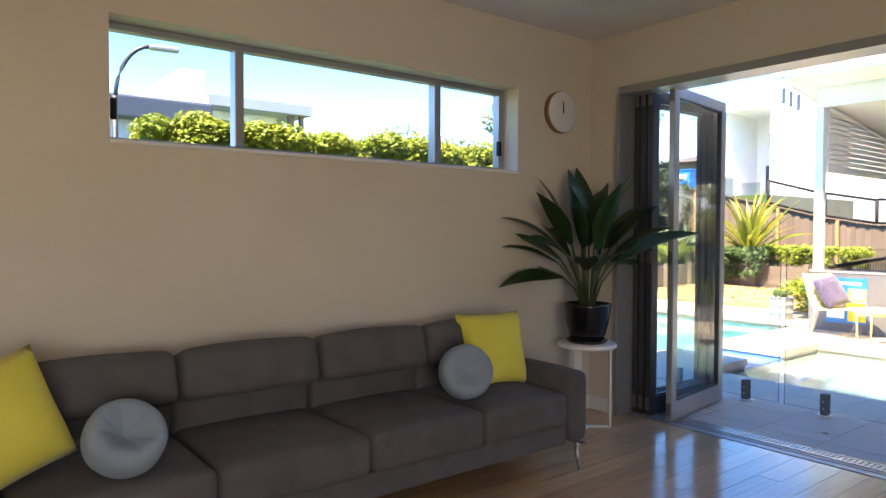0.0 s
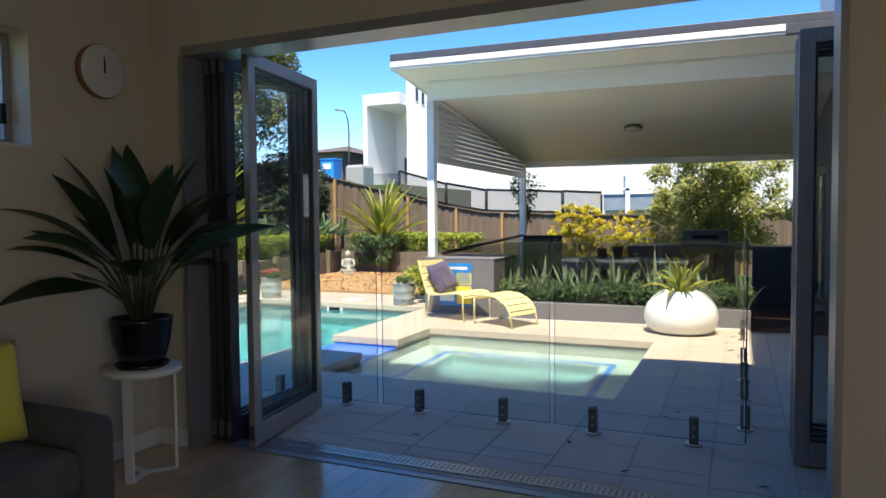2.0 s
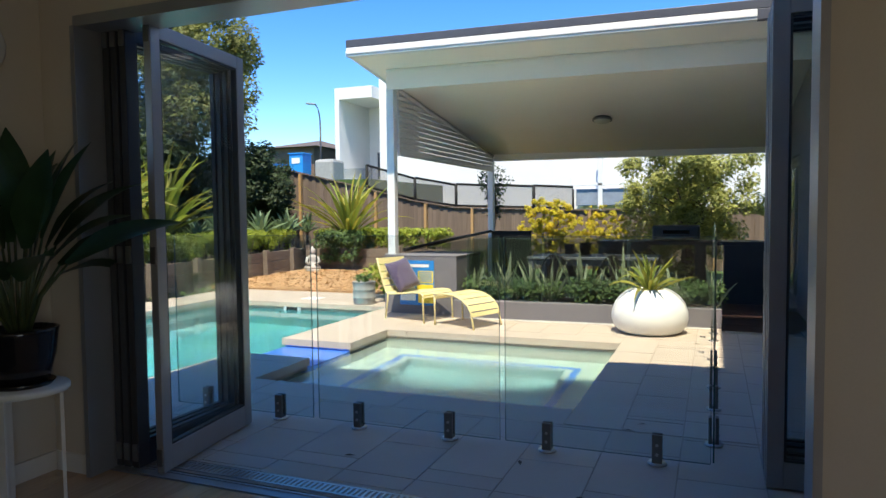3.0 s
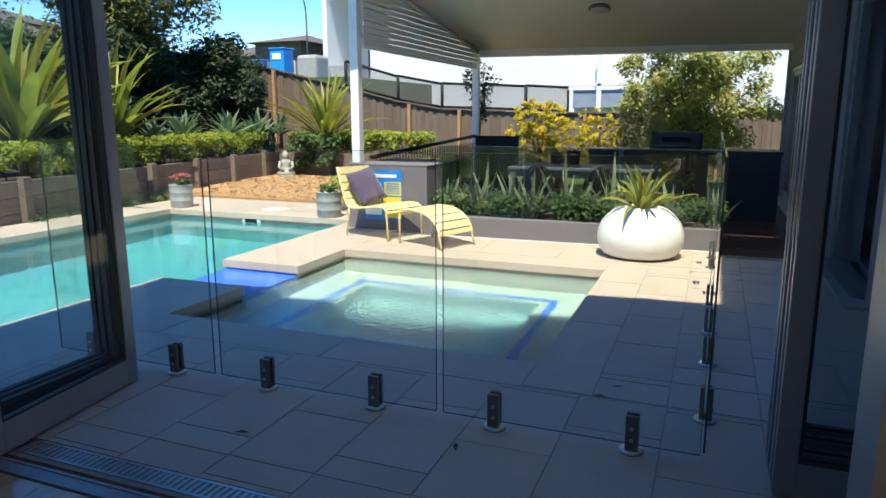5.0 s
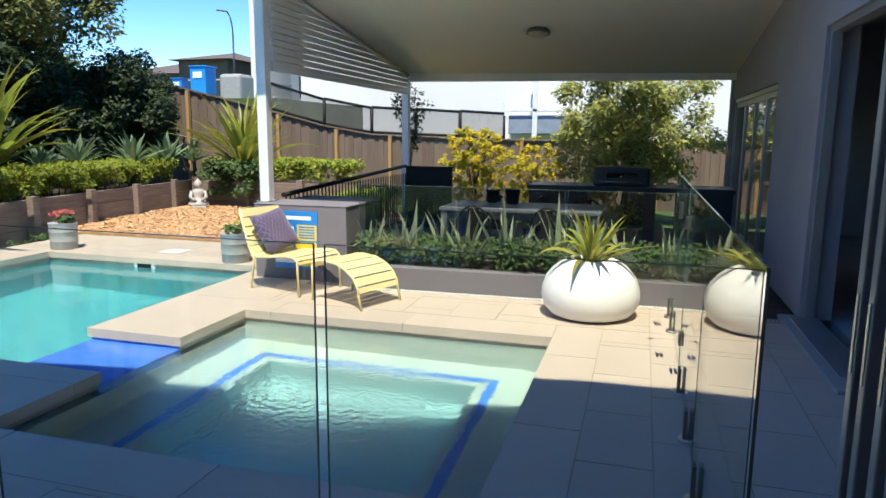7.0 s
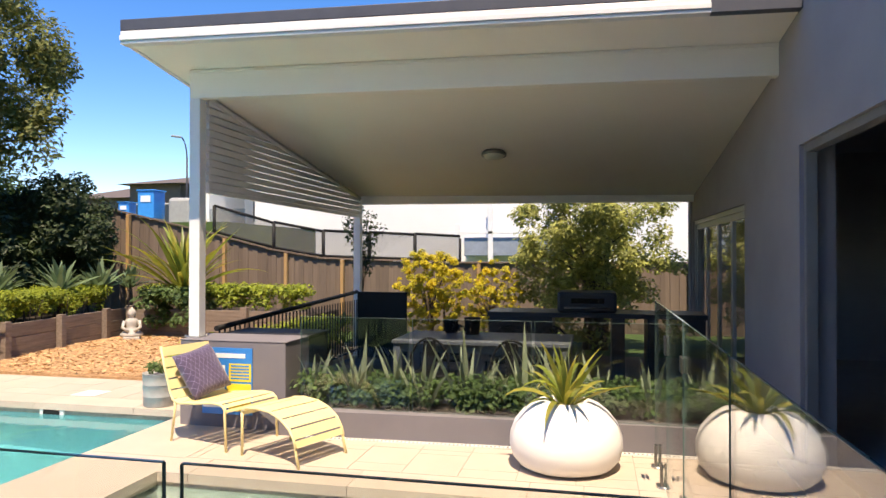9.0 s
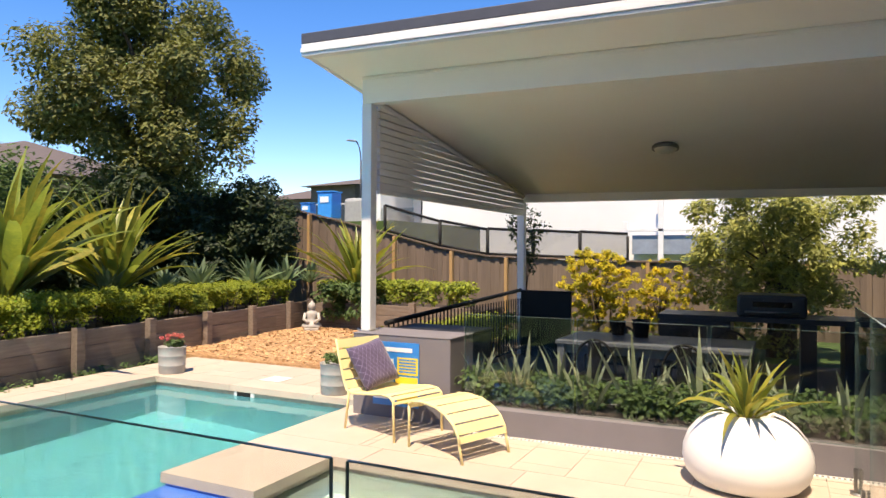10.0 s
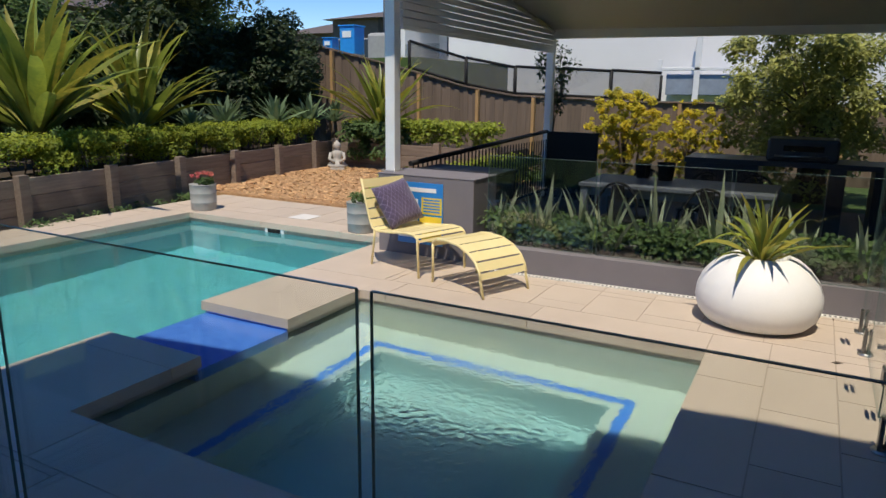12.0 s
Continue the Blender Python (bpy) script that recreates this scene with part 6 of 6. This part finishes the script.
# leaf litter on the paving
rng = np.random.default_rng(77)
for x, y in ((5.08, 1.92), (5.3, 1.0), (6.05, 0.52), (6.2, 0.45), (5.0, -0.05), (4.95, 0.62), (9.05, 0.2)):
    ob = tagged(new("dry_leaf", mesh_np("dry_leaf", [(-0.035, 0, 0.002), (0, -0.012, 0.006), (0.04, 0, 0.003), (0, 0.012, 0.007)], [(0, 1, 2), (0, 2, 3)], BARK)), "dry brown leaf lying on the paving", "leaf", "dry leaves")
    ob.matrix_basis = pose(x, y, 0.002, 0, 0, rng.uniform(0, 360))


# ---- skimmer of the pool ----
r = thing("pool_skimmer", "white pool skimmer mouth in the pool wall", "skimmer")
part("surround", boxes([(PX1 - 0.02, PX1 - 0.001, 5.93, 6.23, -0.13, -0.048)], 0.003), POSTW, r)
part("mouth", boxes([(PX1 - 0.025, PX1 - 0.02, 5.98, 6.18, -0.12, -0.062)]), BLACK, r, "dark opening")
part("lid", boxes([(10.98, 11.28, 5.88, 6.18, 0.0005, 0.006)], 0.003), TRIM, r, "white square lid")

# spillway between spa and pool
structure("spillway", [(CX0 + 0.005, CX1 - 0.005, SY1 + 0.002, PY0 - 0.002, -0.30, -0.092), (CX0 - 0.01, CX0 + 0.005, SY1 + 0.01, PY0 - 0.01, -0.30, -0.068), (CX1 - 0.005, CX1 + 0.01, SY1 + 0.01, PY0 - 0.01, -0.30, -0.068)], BLUE_TILE, "blue mosaic spillway between spa and pool", "spillway")
structure("spa_line", [(BX1 - 0.0, BX1 + 0.07, BY0 - 0.07, BY1 + 0.07, -0.629, -0.624), (BX0 + 0.25, BX1, BY0 - 0.07, BY0, -0.629, -0.624), (BX0 + 0.25, BX1, BY1, BY1 + 0.07, -0.629, -0.624)], BLUE_TILE, "blue tile line round the spa bench", "tile line")


# ---- floor boards, pavers, deck boards and grates ----
def pieces(name, parent, rect, lx, ly, z0, z1, gap, material, cache, shift=0.5, ox=0.0, oy=0.0):
    """Fills a rectangle with pieces in staggered rows along x; pieces at its borders are cut."""
    a, b, c, d = rect
    j = math.floor((c - oy) / ly)
    while oy + j * ly < d - 1e-6:
        y0, y1 = max(c, oy + j * ly), min(d, oy + (j + 1) * ly)
        off = ox + (j % 2) * shift * lx if shift != 'r' else ox + (j * 0.377 % 1) * lx
        i = math.floor((a - off) / lx)
        while off + i * lx < b - 1e-6:
            x0, x1 = max(a, off + i * lx), min(b, off + (i + 1) * lx)
            sx, sy = x1 - x0 - gap, y1 - y0 - gap
            if sx > 0.02 and sy > 0.02:
                key = (name, round(sx, 2), round(sy, 2), material.name)
                if key not in cache:
                    bm = bmesh.new()
                    vs = box(bm, -sx / 2, sx / 2, -sy / 2, sy / 2, z0, z1)
                    e = 0.0006 if name == "board" else 0.0025
                    for v in vs:
                        if v.co.z > (z0 + z1) / 2:
                            v.co.x -= math.copysign(e, v.co.x)
                            v.co.y -= math.copysign(e, v.co.y)
                    cache[key] = mesh_of(name, bm, material)
                o = new(name, cache[key])
                o.parent = parent
                o.location = ((x0 + x1) / 2, (y0 + y1) / 2, random.uniform(-0.0008, 0.0008))
            i += 1
        j += 1


cache = {}
fl = thing("floor", "polished honey-coloured timber board floor", "floor", kind="structure")
pieces("board", fl, (RX, 4.46, RY, WN - 0.002), 2.1, 0.13, -0.021, 0.0, 0.0008, BOARD, cache, 'r')
pv = thing("pavement", "sandstone coloured paving round the pool", "pavement", kind="structure")
COPES = [(SX0 - 0.32, SX1 + 0.34, SY0 - 0.34, SY0 + 0.02), (SX0 - 0.34, SX0 + 0.02, SY0 + 0.02, SY1), (SX1 - 0.02, SX1 + 0.34, SY0 + 0.02, SY1),
         (PX0 - 0.3, CX0 + 0.02, SY1 - 0.02, PY0 + 0.03), (CX1 - 0.02, PX1 - 0.02, SY1 - 0.02, PY0 + 0.03), (PX1 - 0.03, PX1 + 0.34, PY0 - 0.5, PY1 + 0.34), (PX0 - 0.3, PX1 - 0.03, PY1 - 0.03, PY1 + 0.34)]
rest = holes([(4.715, 11.95, -1.15, 8.3)], WET + COPES + [(9.97, 11.95, -1.2, 4.1), (9.82, 9.97, -1.2, -0.05), (4.59, 4.715, -0.3, 3.05), (4.62, 4.9, 4.0, 9.0)]) + [(9.972, 10.09, -0.05, 3.1)]
for r_ in rest:
    pieces("paver", pv, r_, 0.62, 0.41, -0.045, 0.0, 0.0022, PAVER, cache, 0.5, 0.1, 0.205)
cp = thing("pool_coping", "sandstone coloured coping slabs at the water's edge", "coping", kind="structure")
for r_ in COPES:
    wide = r_[1] - r_[0] > r_[3] - r_[2]
    pieces("coping_slab", cp, r_, 1.2 if wide else 3.0, 3.0 if wide else 1.2, -0.07, 0.0, 0.003, COPING, cache, 0.0, r_[0], r_[2])
dk = thing("patio_deck", "dark red-brown timber patio deck", "deck", kind="structure")
for r_ in holes([(9.97, 15.6, -1.0, 4.2)], [(9.9, 10.71, -0.06, 4.2)]):
    pieces("deck_board", dk, r_, 0.092, 2.6, -0.044, -0.03, 0.005, DECKM, cache, 0.0, 9.97, -1.0)


def grate(label, x0, x1, y0, y1):
    root = thing("drain_grate", label, "drain")
    part("channel", boxes([(x0, x1, y0, y1, -0.045, -0.03)]), BLACK, root, "dark drain channel")
    part("rail", boxes([(x0, x0 + 0.014, y0, y1, -0.03, 0.001), (x1 - 0.014, x1, y0, y1, -0.03, 0.001)]), STEEL_LIGHT, root)
    me = mesh_of("bar", boxes([(x0 + 0.014, x1 - 0.014, -0.007, 0.007, -0.02, 0.0)]), STEEL_LIGHT)
    y = y0 + 0.012
    while y < y1:
        o = new("bar", me)
        o.parent = root
        o.location = (0, y, 0)
        y += 0.03


grate("slotted steel drain grate along the door sill", 4.605, 4.71, -0.28, 3.03)
grate("slotted steel drain grate at the edge of the deck", 9.855, 9.96, -0.98, -0.08)


def wall_grate():
    root = thing("drain_grate", "narrow slotted drain strip at the foot of the planter wall", "drain", pose(10.076, 0, 0, 0, 0, 2.0))
    part("channel", boxes([(-0.055, -0.004, 0.02, 3.02, 0.001, 0.004)]), BLACK, root, "dark drain channel")
    part("rail", boxes([(-0.06, -0.052, 0.02, 3.02, 0.001, 0.009), (-0.008, -0.001, 0.02, 3.02, 0.001, 0.009)]), TRIM, root)
    me = mesh_of("bar", boxes([(-0.052, -0.008, -0.008, 0.008, 0.004, 0.008)]), TRIM)
    for k in range(88):
        o = new("bar", me)
        o.parent = root
        o.location = (0, 0.04 + 0.034 * k, 0)


wall_grate()
